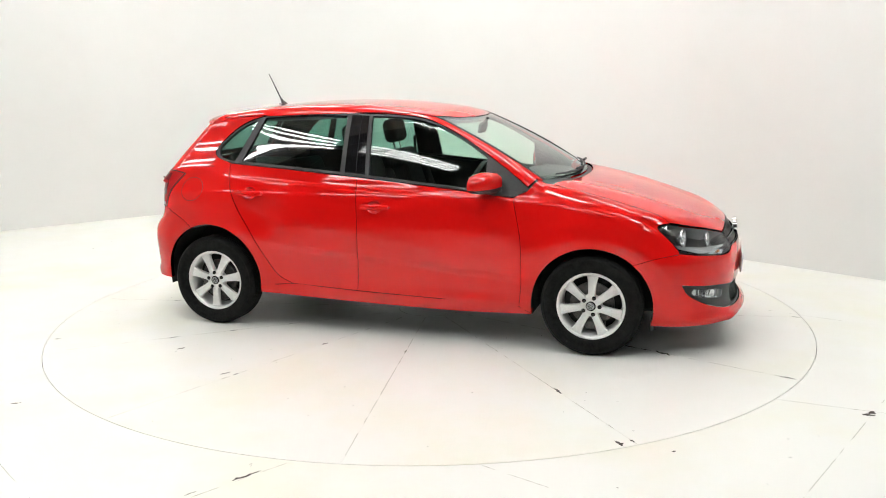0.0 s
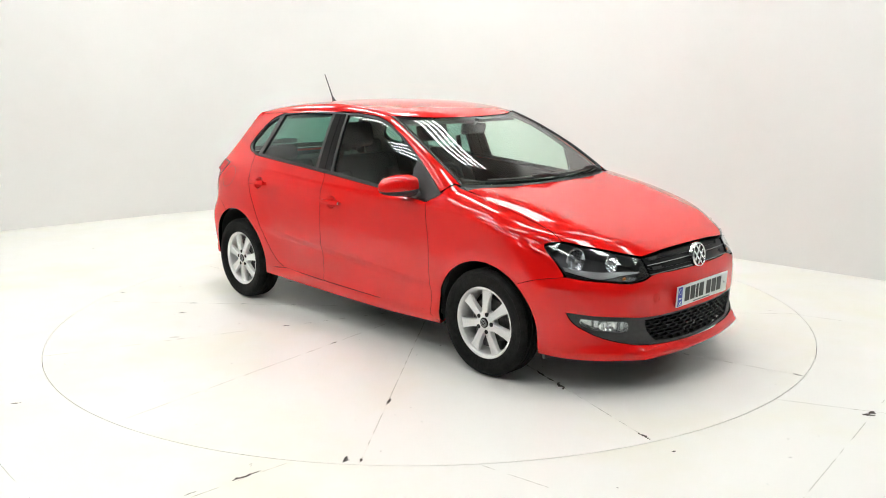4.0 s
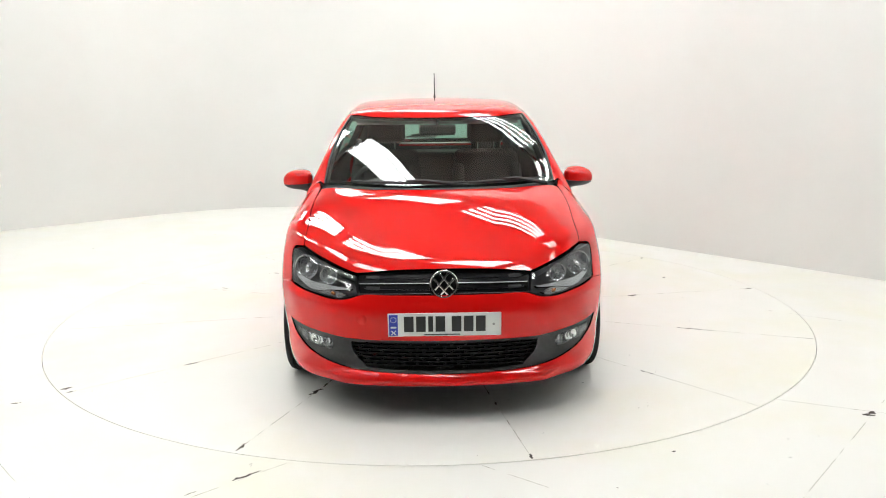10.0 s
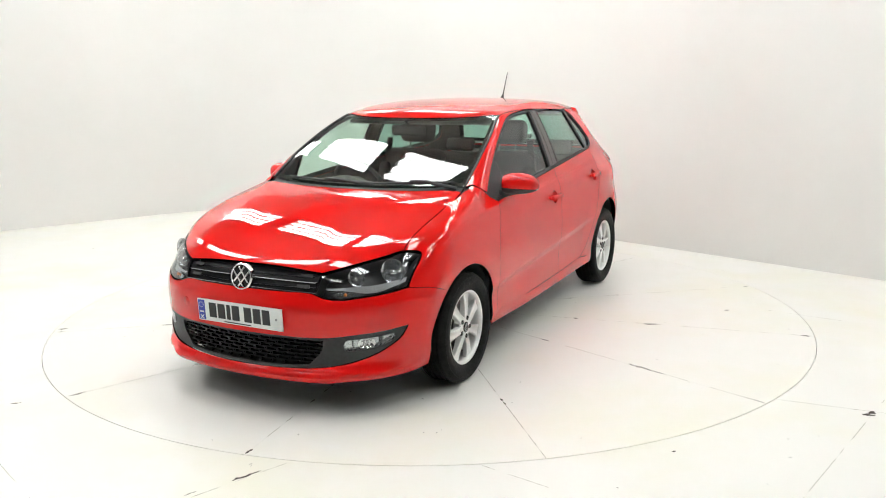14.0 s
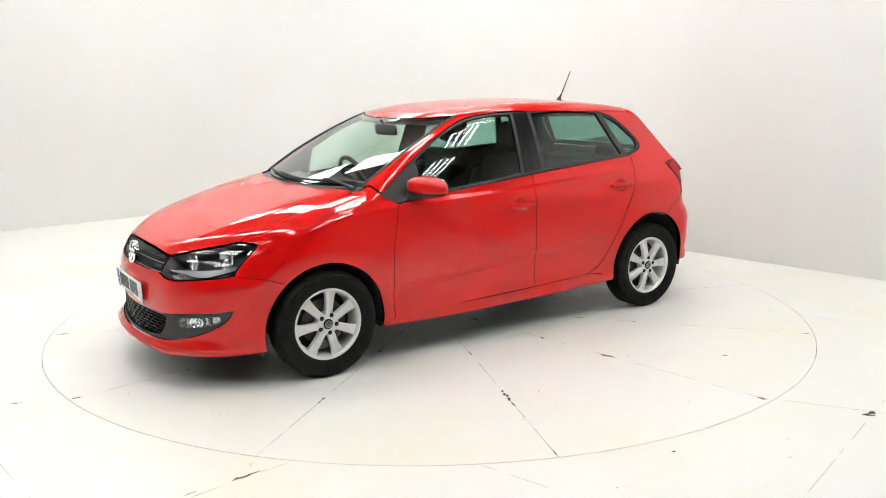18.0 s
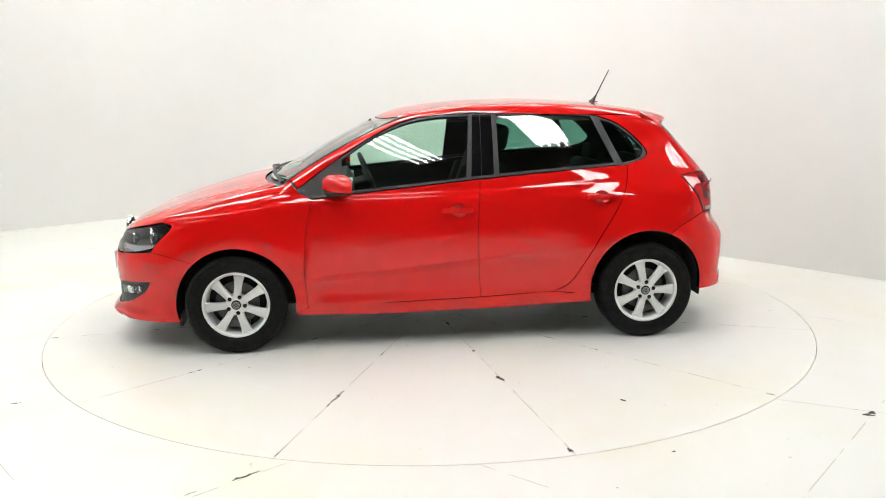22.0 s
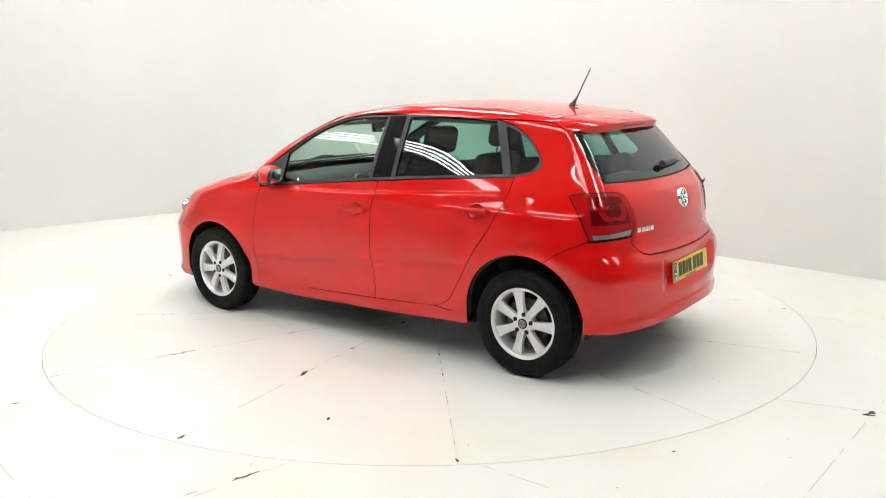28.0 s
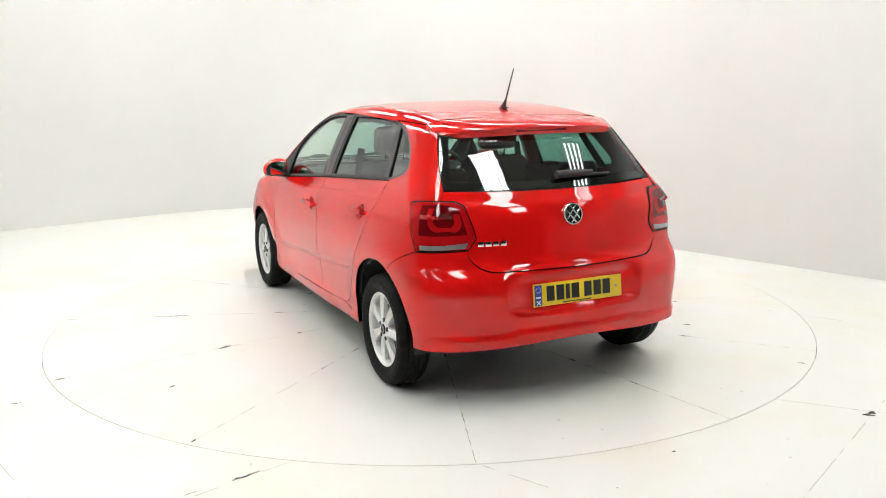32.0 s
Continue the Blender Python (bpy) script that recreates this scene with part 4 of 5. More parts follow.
both("main_reflector", bowl(54.5, 0.694, 0.055, 0.045, 0.024), REFLECTOR, head, "round chrome reflector")
both("inner_reflector", bowl(42.0, 0.675, 0.038, 0.035, 0.022), REFLECTOR, head, "small chrome reflector")
both("bulb_shield", ball(54.5, 0.692, 0.017, 0.036), CHROME, head)
both("bulb", ball(42.0, 0.673, 0.012, 0.030), CHROME, head)
trim = outline(run(RF, [(31.5, 0.631), (38, 0.634), (42, 0.637), (46.0, 0.637), (52, 0.645), (59.0, 0.660)]), run(RF, [(59.0, 0.660), (58.2, 0.640)]), run(RF, [(58.2, 0.640), (52.5, 0.620), (48.0, 0.606), (44.0, 0.606), (40, 0.616), (31.5, 0.624)]))
panel("silver_blade", RF, trim, PALE_TRIM, list(head), "silver blade along the lamp", mirror=True, sink=0.022, cell=0.02, thick=0.02, gap=0.0)
turn_lamp = outline(run(RF, [(33.0, 0.603), (37, 0.616), (42, 0.611), (44.5, 0.599)]), run(RF, [(44.5, 0.599), (39, 0.591), (34.5, 0.590), (33.0, 0.603)]))
panel("indicator", RF, turn_lamp, REFLECTOR, list(head), "indicator with an amber bulb", mirror=True, sink=0.026, cell=0.02, thick=0.015, gap=0.0)
both("amber_bulb", ball(38.0, 0.603, 0.008, 0.020), ORANGE, head)

# upper grille
grille_ob = panel("grille", RF, grille, FRAME_BLACK, car, "satin black grille with chrome strips", sink=0.014, cell=0.025, thick=-0.012, gap=0.003)
for name, z0, mat in (("chrome_strip", 0.658, PALE_TRIM), ("chrome_strip", 0.614, PALE_TRIM)):
    for sgn in (1, -1):
        top = [(sgn * a, z0 + 0.0018 - 0.00001 * a * a) for a in (29.0, 20, 10, 4.2)]
        bot = [(sgn * a, z0 - 0.0018 - 0.00001 * a * a) for a in (4.2, 10, 20, 29.0)]
        lp = outline(run(RF, top), run(RF, bot), step=0.012)
        panel(name, RF, lp, mat, grille_ob, "thin chrome strip", sink=0.004, cell=0.02, thick=0.012, gap=0.0)
for z0 in (0.682, 0.634):
    top = [(a, z0 + 0.005) for a in (-28.5, -10, 0, 10, 28.5)]
    bot = [(a, z0 - 0.003) for a in (28.5, 10, 0, -10, -28.5)]
    panel("slat", RF, outline(run(RF, top), run(RF, bot), step=0.03), FRAME_BLACK, grille_ob, sink=0.010, cell=0.05, thick=0.012, gap=0.0)
for a0, z0 in ((25.2, 0.680), (24.2, 0.634), (-25.2, 0.680), (-24.2, 0.634)):
    lp = outline(run(RF, [(a0 - 2.2, z0 - 0.007), (a0 + 2.2, z0 - 0.007)]), run(RF, [(a0 + 2.2, z0 - 0.007), (a0 + 2.2, z0 + 0.007)]), run(RF, [(a0 + 2.2, z0 + 0.007), (a0 - 2.2, z0 + 0.007)]), run(RF, [(a0 - 2.2, z0 + 0.007), (a0 - 2.2, z0 - 0.007)]))
    panel("grille_block", RF, lp, CABIN, grille_ob, "matt grey block", sink=0.006, cell=0.03, thick=0.012, gap=0.0)


# four plain crossing bars, in parts of the emblem's radius
LATTICE = ((-0.66, 0.36, 0.22, -0.70), (0.66, 0.36, -0.22, -0.70), (-0.24, 0.70, 0.62, -0.36), (0.24, 0.70, -0.62, -0.36))


def badge(name, p, n, r, parent):
    """A round emblem: a bright ring on a dark disc with plain bars."""
    m = facing(p, n)
    bm = bmesh.new()
    lathe(bm, [(0.0, 0.006), (r * 0.80, 0.006), (r * 0.84, 0.003), (r * 0.84, -0.012), (0.0, -0.012)], 40)
    ob = part(name, turned(bm, m), GLOSS_BLACK, parent, "round chrome-ringed emblem on a dark disc")
    bm = bmesh.new()
    lathe(bm, [(r * 0.83, -0.010), (r * 0.83, 0.010), (r * 0.86, 0.013), (r * 0.94, 0.013), (r, 0.008), (r, -0.010)], 48)
    part("ring", turned(bm, m), CHROME, ob)
    for u0, v0, u1, v1 in LATTICE:
        bm = bmesh.new()
        ang = math.atan2(v1 - v0, u1 - u0)
        box(bm, (math.hypot(u1 - u0, v1 - v0) * r + 0.006, 0.010, 0.15 * r), Matrix.Translation(((u0 + u1) / 2 * r, 0.007, (v0 + v1) / 2 * r)) @ Matrix.Rotation(-ang, 4, "Y"), 0.002)
        part("bar", turned(bm, m), CHROME, ob)
    return ob


badge("front_emblem", Vector((2.018, 0, 0.654)), (1, 0, 0.16), 0.066, car)

# lower insert, its mesh and the fog lamps
HOLE_T = [(30.6, 0.376), (20, 0.378), (0, 0.378)]
HOLE_L = [(25.8, 0.264), (18, 0.257), (0, 0.254)]
hole = outline(run(RF, sym(HOLE_T)), run(RF, [(-30.6, 0.376), (-30.2, 0.345), (-25.8, 0.264)]), run(RF, sym(HOLE_L)[::-1]), run(RF, [(25.8, 0.264), (30.2, 0.345), (30.6, 0.376)]))
fog = outline(run(RF, [(37.4, 0.332), (36.9, 0.368), (38.3, 0.383)]), run(RF, [(38.3, 0.383), (44, 0.389), (52.6, 0.401)]), run(RF, [(52.6, 0.401), (53.0, 0.386), (50.0, 0.354), (44, 0.338)]), run(RF, [(44, 0.338), (40, 0.331), (37.4, 0.329)]))
insert_ob = panel("bumper_insert", RF, insert, BLACK_PLASTIC, car, "matt black lower bumper insert", holes=[hole, fog, fog * np.array([1, -1, 1])], sink=0.006, cell=0.022, thick=0.03, gap=0.002)
panel("mesh_backing", RF, hole, DARK, insert_ob, "dark space behind the mesh", sink=0.075, cell=0.05, thick=0.0, gap=-0.01)


def honeycomb():
    """The mesh of the lower grille: wide six-sided cells with thin walls."""
    verts, faces = [], []
    ww, hh, dy = 4.6, 0.0185, 0.0
    rows_, cols = 8, 17
    lim = flat(RF, hole)
    segs = set()
    for r in range(-1, rows_):
        for c in range(-cols // 2 - 1, cols // 2 + 2):
            a0 = (c + 0.5 * (r % 2)) * ww
            z0 = 0.262 + r * hh
            pts = [(a0 - ww * 0.36, z0 - hh * 0.5), (a0 + ww * 0.36, z0 - hh * 0.5), (a0 + ww * 0.64, z0), (a0 + ww * 0.36, z0 + hh * 0.5), (a0 - ww * 0.36, z0 + hh * 0.5), (a0 - ww * 0.64, z0)]
            for u, v in zip(pts, pts[1:] + pts[:1]):
                key = tuple(sorted(((round(u[0], 2), round(u[1], 4)), (round(v[0], 2), round(v[1], 4)))))
                segs.add(key)
    segs = np.array(sorted(segs))
    mid = segs.mean(1)
    segs = segs[inside(lim, mid)]
    p = skin(RF, segs.reshape(-1, 2)).reshape(-1, 2, 3)
    bm = bmesh.new()
    for a, b in p:
        a, b = Vector(a), Vector(b)
        d = (b - a).normalized()
        up = Vector((0, 0, 1)) if abs(d.z) < 0.4 else Vector((0, 1, 0))
        n = d.cross(up).normalized() * 0.0018
        s = Vector((1, 0, 0)) * -0.022
        up = (up - d * up.dot(d)).normalized() * 0.0022
        f = Vector((-0.012, 0, 0))
        q = [bm.verts.new(v + f + o + e) for e in (Vector(), s) for v, o in ((a, up), (b, up), (b, -up), (a, -up))]
        for k in ((0, 1, 2, 3), (0, 4, 5, 1), (2, 6, 7, 3)):
            bm.faces.new([q[i] for i in k])
    bmesh.ops.recalc_face_normals(bm, faces=bm.faces[:])
    return bm


part("honeycomb_mesh", honeycomb(), FRAME_BLACK, insert_ob, "black honeycomb mesh", smooth=False)
fog_obs = panel("fog_lamp", RF, fog, REFLECTOR, car, "clear fog lamp with a ribbed reflector", mirror=True, sink=0.030, cell=0.016, thick=-0.024, gap=0.001)
for ob in panel("lens", RF, fog, LENS, list(fog_obs), "clear ribbed lens", mirror=True, sink=0.004, cell=0.03, thick=0.004, gap=0.002):
    ob.visible_shadow = False


def fog_bowl():
    """The round reflector in the middle of a fog lamp, with upright facets."""
    bm = bmesh.new()
    p, n = at(RF, 44.0, 0.362, 0.026)
    lathe(bm, [(0.010, 0.002), (0.018, 0.006), (0.026, 0.014), (0.028, 0.014), (0.028, 0.0), (0.010, 0.0)], 20)
    bmesh.ops.scale(bm, vec=(1.5, 1, 0.95), verts=bm.verts[:])
    turned(bm, facing(p, n))
    for k in range(4):
        p, n = at(RF, 42.2 + 1.3 * k, 0.360 + 0.002 * k, 0.020)
        box(bm, (0.007, 0.004, 0.030), facing(p, n), 0.002, 1)
    return bm


def fog_divider():
    bm = bmesh.new()
    for a, z, w in ((39.7, 0.357, 0.006), (48.8, 0.371, 0.010)):
        p, n = at(RF, a, z, 0.017)
        box(bm, (w, 0.012, 0.046), facing(p, n), 0.002, 1)
    return bm


both("fog_reflector", fog_bowl, CHROME, list(fog_obs), "bright faceted reflector")
both("divider", fog_divider, SMOKED, list(fog_obs), "dark upright divider", smooth=False)


# number plates: their characters are plain bars
def number_plate(name, m, ground, label):
    ob = part(name, (lambda bm: (box(bm, (0.52, 0.008, 0.111), Matrix(), 0.003), turned(bm, m))[1])(bmesh.new()), ground, car, label)
    bm = bmesh.new()
    box(bm, (0.040, 0.002, 0.100), Matrix.Translation((0.234, 0.0046, 0)))
    part("band", turned(bm, m), PLATE_BLUE, ob, "blue band", smooth=False)
    bm = bmesh.new()
    for k in range(12):
        a = 2 * math.pi * k / 12
        box(bm, (0.003, 0.002, 0.003), Matrix.Translation((0.234 + 0.013 * math.cos(a), 0.0056, 0.026 + 0.013 * math.sin(a))))
    for s in (1, -1):
        box(bm, (0.030, 0.002, 0.004), Matrix.Translation((0.234, 0.0056, -0.036)) @ Matrix.Rotation(s * 0.75, 4, "Y"))
    box(bm, (0.026, 0.002, 0.008), Matrix.Translation((0.234, 0.0056, -0.010)))
    part("band_marks", turned(bm, m), PLATE_WHITE, ob, smooth=False)
    x = 0.186
    for k in range(7):
        w = 0.022 if k == 2 else 0.044
        bm = bmesh.new()
        box(bm, (w, 0.002, 0.074), Matrix.Translation((x - w / 2, 0.0048, 0.004)))
        part("bar", turned(bm, m), PLATE_INK, ob, smooth=False)
        x -= w + (0.030 if k == 3 else 0.0115)
    bm = bmesh.new()
    box(bm, (0.165, 0.002, 0.005), Matrix.Translation((0.012, 0.0048, -0.047)))
    part("maker_bar", turned(bm, m), PLATE_INK, ob, smooth=False)
    bm = bmesh.new()
    lathe(bm, [(0.0, 0.0065), (0.005, 0.006), (0.006, 0.004), (0.0, 0.004)], 12)
    part("screw_cap", turned(bm, m @ Matrix.Translation((-0.225, 0, 0.0))), FIXTURE, ob)


number_plate("front_number_plate", pose(2.056, 0, 0.474, 0, 0, -90) @ pose(0, 0, 0, -3), PLATE_WHITE, "white number plate with a blue band and black bars")
number_plate("rear_number_plate", pose(-1.846, 0, 0.545, 0, 0, 90) @ pose(0, 0, 0, 6), PLATE_YELLOW, "yellow number plate with a blue band and black bars")

# tow cover in the front bumper
p, n = at(RF, -26.5, 0.487)
bm = bmesh.new()
lathe(bm, [(0.0, 0.0008), (0.0225, 0.0008), (0.0245, -0.0006), (0.0245, -0.004), (0.0, -0.004)], 32)
part("tow_cover", turned(bm, facing(p, n)), RED, front_bumper, "round red tow cover")

# ---------- door mirrors ----------
def blob(sections):
    """A closed skin through rings; each ring is (centre, half width, half height) across y, squared off a little."""
    bm = bmesh.new()
    rings = []
    for (cx, cy, cz), hx, hz in sections:
        ring = []
        for k in range(20):
            a = 2 * math.pi * k / 20
            c, s = math.cos(a), math.sin(a)
            q = (abs(c) ** 3 + abs(s) ** 3) ** (-1 / 3)
            ring.append(bm.verts.new((cx + hx * c * q, cy, cz + hz * s * q)))
        rings.append(ring)
    for a, b in zip(rings, rings[1:]):
        for k in range(20):
            bm.faces.new((a[k], a[(k + 1) % 20], b[(k + 1) % 20], b[k]))
    bm.faces.new(rings[0][::-1])
    bm.faces.new(rings[-1])
    bmesh.ops.recalc_face_normals(bm, faces=bm.faces[:])
    return bm


MIRROR_RINGS = [((0.650, 0.770, 0.984), 0.034, 0.036), ((0.645, 0.786, 0.986), 0.062, 0.054), ((0.634, 0.815, 0.988), 0.076, 0.061), ((0.618, 0.855, 0.988), 0.078, 0.061), ((0.600, 0.895, 0.985), 0.070, 0.055), ((0.585, 0.925, 0.981), 0.056, 0.045), ((0.574, 0.946, 0.976), 0.036, 0.030), ((0.568, 0.956, 0.974), 0.013, 0.011)]
BACK = ((0.556, 0.86, 0), (-1, -0.22, 0))


def cut(bm, point, normal, above):
    """Cuts away what lies on one side of a plane; gives the edges of the cut."""
    got = bmesh.ops.bisect_plane(bm, geom=bm.verts[:] + bm.edges[:] + bm.faces[:], plane_co=point, plane_no=normal, clear_inner=above, clear_outer=not above)
    return [e for e in got["geom_cut"] if isinstance(e, bmesh.types.BMEdge)]


def shell(upper):
    bm = blob(MIRROR_RINGS)
    cut(bm, *BACK, False)
    cut(bm, (0, 0.86, 0.964 if upper else 0.961), (0, 0.10, 1), upper)
    return bm


def bezel():
    bm = blob(MIRROR_RINGS)
    edges = cut(bm, *BACK, False)
    got = bmesh.ops.contextual_create(bm, geom=edges)
    keep = set(got["faces"])
    bmesh.ops.delete(bm, geom=[f for f in bm.faces if f not in keep], context="FACES")
    bmesh.ops.translate(bm, vec=(0.0025, 0, 0), verts=bm.verts[:])
    return bm


mirrors = both("door_mirror", lambda: shell(True), RED, car, "red door mirror with a black base")
both("lower_shell", lambda: shell(False), BLACK_PLASTIC, mirrors, "black lower shell")
both("bezel", bezel, BLACK_PLASTIC, mirrors, "black frame round the glass")


def mirror_arm():
    bm = bmesh.new()
    tube(bm, [(0.70, 0.735, 0.925), (0.67, 0.765, 0.930), (0.645, 0.80, 0.940), (0.63, 0.84, 0.945)], [0.030, 0.028, 0.024, 0.020], 12)
    return bm


both("arm", mirror_arm, BLACK_PLASTIC, mirrors, "black arm")


def mirror_glass():
    bm = bmesh.new()
    box(bm, (0.006, 0.120, 0.086), pose(0.5555, 0.856, 0.987, 0, 0, 12.4), 0.002)
    return bm


both("mirror_glass", mirror_glass, MIRROR, mirrors, "mirror glass")

# ---------- handles, fuel flap ----------
for x0, x1, z, host in ((0.020, -0.165, 0.822, front_door), (-0.844, -1.024, 0.877, rear_door)):
    def grip():
        bm = bmesh.new()
        q, n = at(S, (x0 + x1) / 2, z)
        box(bm, (x0 - x1, 0.020, 0.030), facing(q + n * 0.024, n), 0.0085)
        q, n = at(S, x1 + 0.012, z)
        box(bm, (0.026, 0.03, 0.022), Matrix.Translation(q + n * 0.004), 0.006)
        q, n = at(S, x0 - 0.012, z)
        box(bm, (0.026, 0.03, 0.020), Matrix.Translation(q + n * 0.004), 0.006)
        return bm
    handles = both("handle", grip, RED, host, "red pull handle")

    def cup():
        bm = bmesh.new()
        q, n = at(S, (x0 + x1) / 2 - 0.01, z)
        lathe(bm, [(0.0500, 0.0004), (0.0480, -0.0004), (0.0455, -0.004), (0.036, -0.013), (0.020, -0.018), (0.0, -0.019)], 32, closed=False)
        bmesh.ops.scale(bm, vec=(1.0, 1, 0.80), verts=bm.verts[:])
        return turned(bm, facing(q, n))
    both("handle_cup", cup, RED, host, "round recess behind the handle")
q, n = at(S, 0.035, 0.822)
bm = bmesh.new()
lathe(bm, [(0.0, 0.030), (0.007, 0.030), (0.009, 0.026), (0.009, 0.0), (0.0, 0.0)], 16)
part("lock", turned(bm, facing(q * 1.0, n)), CHROME, front_door[1], "small round lock").data.transform(Matrix.Diagonal((1, -1, 1, 1)) @ Matrix.Translation((-0.02, 0, 0)))
q, n = at(S, -1.375, 0.893)
q.y, n.y = -q.y, -n.y
bm = bmesh.new()
lathe(bm, [(0.0795, 0.0006), (0.0815, 0.0012), (0.0835, 0.0006)], 48, closed=True)
part("fuel_flap", turned(bm, facing(q, n)), SEAM_RED, car, "round red fuel flap")

# ---------- roof: aerial and spoiler ----------
bm = bmesh.new()
box(bm, (0.062, 0.030, 0.006), Matrix.Translation((-1.098, 0, 1.416)) @ Matrix.Rotation(0.13, 4, "Y"), 0.003)
tube(bm, [(-1.086, 0, 1.412), (-1.096, 0, 1.426), (-1.108, 0, 1.446), (-1.118, 0, 1.462)], [0.022, 0.016, 0.009, 0.006], 12)
aerial = part("aerial", bm, BLACK_PLASTIC, car, "black whip aerial")
bm = bmesh.new()
tube(bm, [(-1.117, 0, 1.458), (-1.160, 0, 1.545), (-1.203, 0, 1.630)], [0.0048, 0.0040, 0.0032], 8)
part("mast", bm, BLACK_PLASTIC, aerial)


def spoiler():
    bm = bmesh.new()
    rows = []
    for k in range(-12, 13):
        y = 0.545 * k / 12
        a = abs(y) / 0.545
        x0 = -1.262 - 0.022 * (1 - a * a)
        z0 = float(roof_top(np.array([x0]), np.array([y]))[0]) - 0.0005 - 0.006 * a**4
        tip = -1.500 + 0.060 * a**2 + 0.085 * a**6
        z1 = 1.339 - 0.012 * a**2 - 0.030 * a**6
        t = 0.044 * (1 - 0.75 * a**8)
        rows.append([bm.verts.new(v) for v in ((x0, y, z0), (x0 + (tip - x0) * 0.4, y, z0 + (z1 - z0) * 0.33 + 0.003), (x0 + (tip - x0) * 0.8, y, z0 + (z1 - z0) * 0.76 + 0.003), (tip + 0.008, y, z1 + 0.001), (tip, y, z1 - 0.006),
                                               (tip + 0.012, y, z1 - t), (tip + 0.06, y, z1 - t - 0.006), (x0 - 0.05, y, z0 - 0.06), (x0 + 0.02, y, z0 - 0.05))])
    for a, b in zip(rows, rows[1:]):
        for k in range(9):
            bm.faces.new((a[k], a[(k + 1) % 9], b[(k + 1) % 9], b[k]))
    bm.faces.new(rows[0])
    bm.faces.new(rows[-1][::-1])
    bmesh.ops.recalc_face_normals(bm, faces=bm.faces[:])
    return bm


spoil = part("spoiler", spoiler(), RED, car, "red roof spoiler over the rear window")
bm = bmesh.new()
box(bm, (0.012, 0.30, 0.016), pose(-1.488, 0, 1.318, 0, 20, 0), 0.003)
part("brake_light", bm, DARKRED, spoil, "dark high brake light")

# ---------- rear details ----------
badge("rear_emblem", Vector((-1.780, 0, 0.918)), (-1, 0, 0.18), 0.056, tailgate)
for k in range(4):
    y = 0.490 - 0.037 * k
    q, n = at(BK, y, 0.803)
    bm = bmesh.new()
    box(bm, (0.030, 0.006, 0.024), facing(q, n), 0.002)
    part("name_bar", bm, CHROME, tailgate, "small chrome bar")


def on_lamp(name, pts_runs, mat, label, lift):
    panel(name, RB, outline(*pts_runs, step=0.010), mat, list(rear_lamp), label, mirror=True, lift=lift, cell=0.015, thick=0.003, gap=0.0)


squeeze = np.array([1 / 45.0, 1.0])
lamp_inner = skin(RB, inset(flat(RB, lampR) * squeeze, 0.0065) / squeeze)
panel("seal", RB, lampR, FRAME_BLACK, list(rear_lamp), "thin black seal round the lamp", holes=[lamp_inner], mirror=True, lift=0.0036, cell=0.02, thick=0.004, gap=0.0004)
on_lamp("dark_field", [run(RB, [(66.0, 0.984), (65.6, 0.92), (65.0, 0.846)]), run(RB, [(65.0, 0.846), (58, 0.845), (49.4, 0.850)]), run(RB, [(49.4, 0.850), (52.0, 0.935), (54.0, 0.973)]), run(RB, [(54.0, 0.973), (58, 0.985), (66.0, 0.984)])], DARKRED, "dark red inner field", 0.0042)
on_lamp("red_frame", [run(RB, [(62.6, 0.972), (62.2, 0.90), (60.8, 0.874), (56, 0.868), (52.4, 0.872), (51.6, 0.895), (52.8, 0.945)]), run(RB, [(52.8, 0.945), (54.8, 0.945), (54.0, 0.902), (54.6, 0.889), (57, 0.886), (59.2, 0.890), (60.3, 0.904), (60.8, 0.972)]), run(RB, [(60.8, 0.972), (62.6, 0.972)])], REDLENS, "red frame line", 0.0050)
on_lamp("clear_strip", [run(RB, [(64.6, 0.799), (58.0, 0.800), (49.2, 0.812)]), run(RB, [(49.2, 0.812), (49.8, 0.790), (52.0, 0.784)]), run(RB, [(52.0, 0.784), (58, 0.779), (64.3, 0.777)]), run(RB, [(64.3, 0.777), (64.6, 0.799)])], SILVER_TRIM, "silver reversing and indicator strip", 0.0046)


def lamp_ring():
    bm = bmesh.new()
    lathe(bm, [(0.0, 0.0008), (0.020, 0.0008), (0.021, 0.002), (0.031, 0.003), (0.034, 0.001), (0.034, -0.002), (0.0, -0.002)], 32)
    q, n = at(RB, 57.2, 0.930)
    return turned(bm, facing(q + n * 0.005, n))


both("round_lamp", lamp_ring, DARKRED, list(rear_lamp), "round dark ring in the lamp")

# rear wiper
bm = bmesh.new()
pts = [at(BK, y, z)[0] + at(BK, y, z)[1] * h for y, z, h in ((0.02, 1.088, 0.020), (-0.10, 1.092, 0.026), (-0.20, 1.093, 0.022))]
tube(bm, pts, [0.020, 0.016, 0.010], 10)
wiper = part("rear_wiper", bm, BLACK_PLASTIC, car, "black rear wiper")
bm = bmesh.new()
pts = [at(BK, y, z)[0] + at(BK, y, z)[1] * 0.012 for y, z in ((0.0, 1.083), (-0.15, 1.085), (-0.32, 1.085))]
tube(bm, pts, [0.008, 0.008, 0.005], 8)
part("blade", bm, BLACK_PLASTIC, wiper)

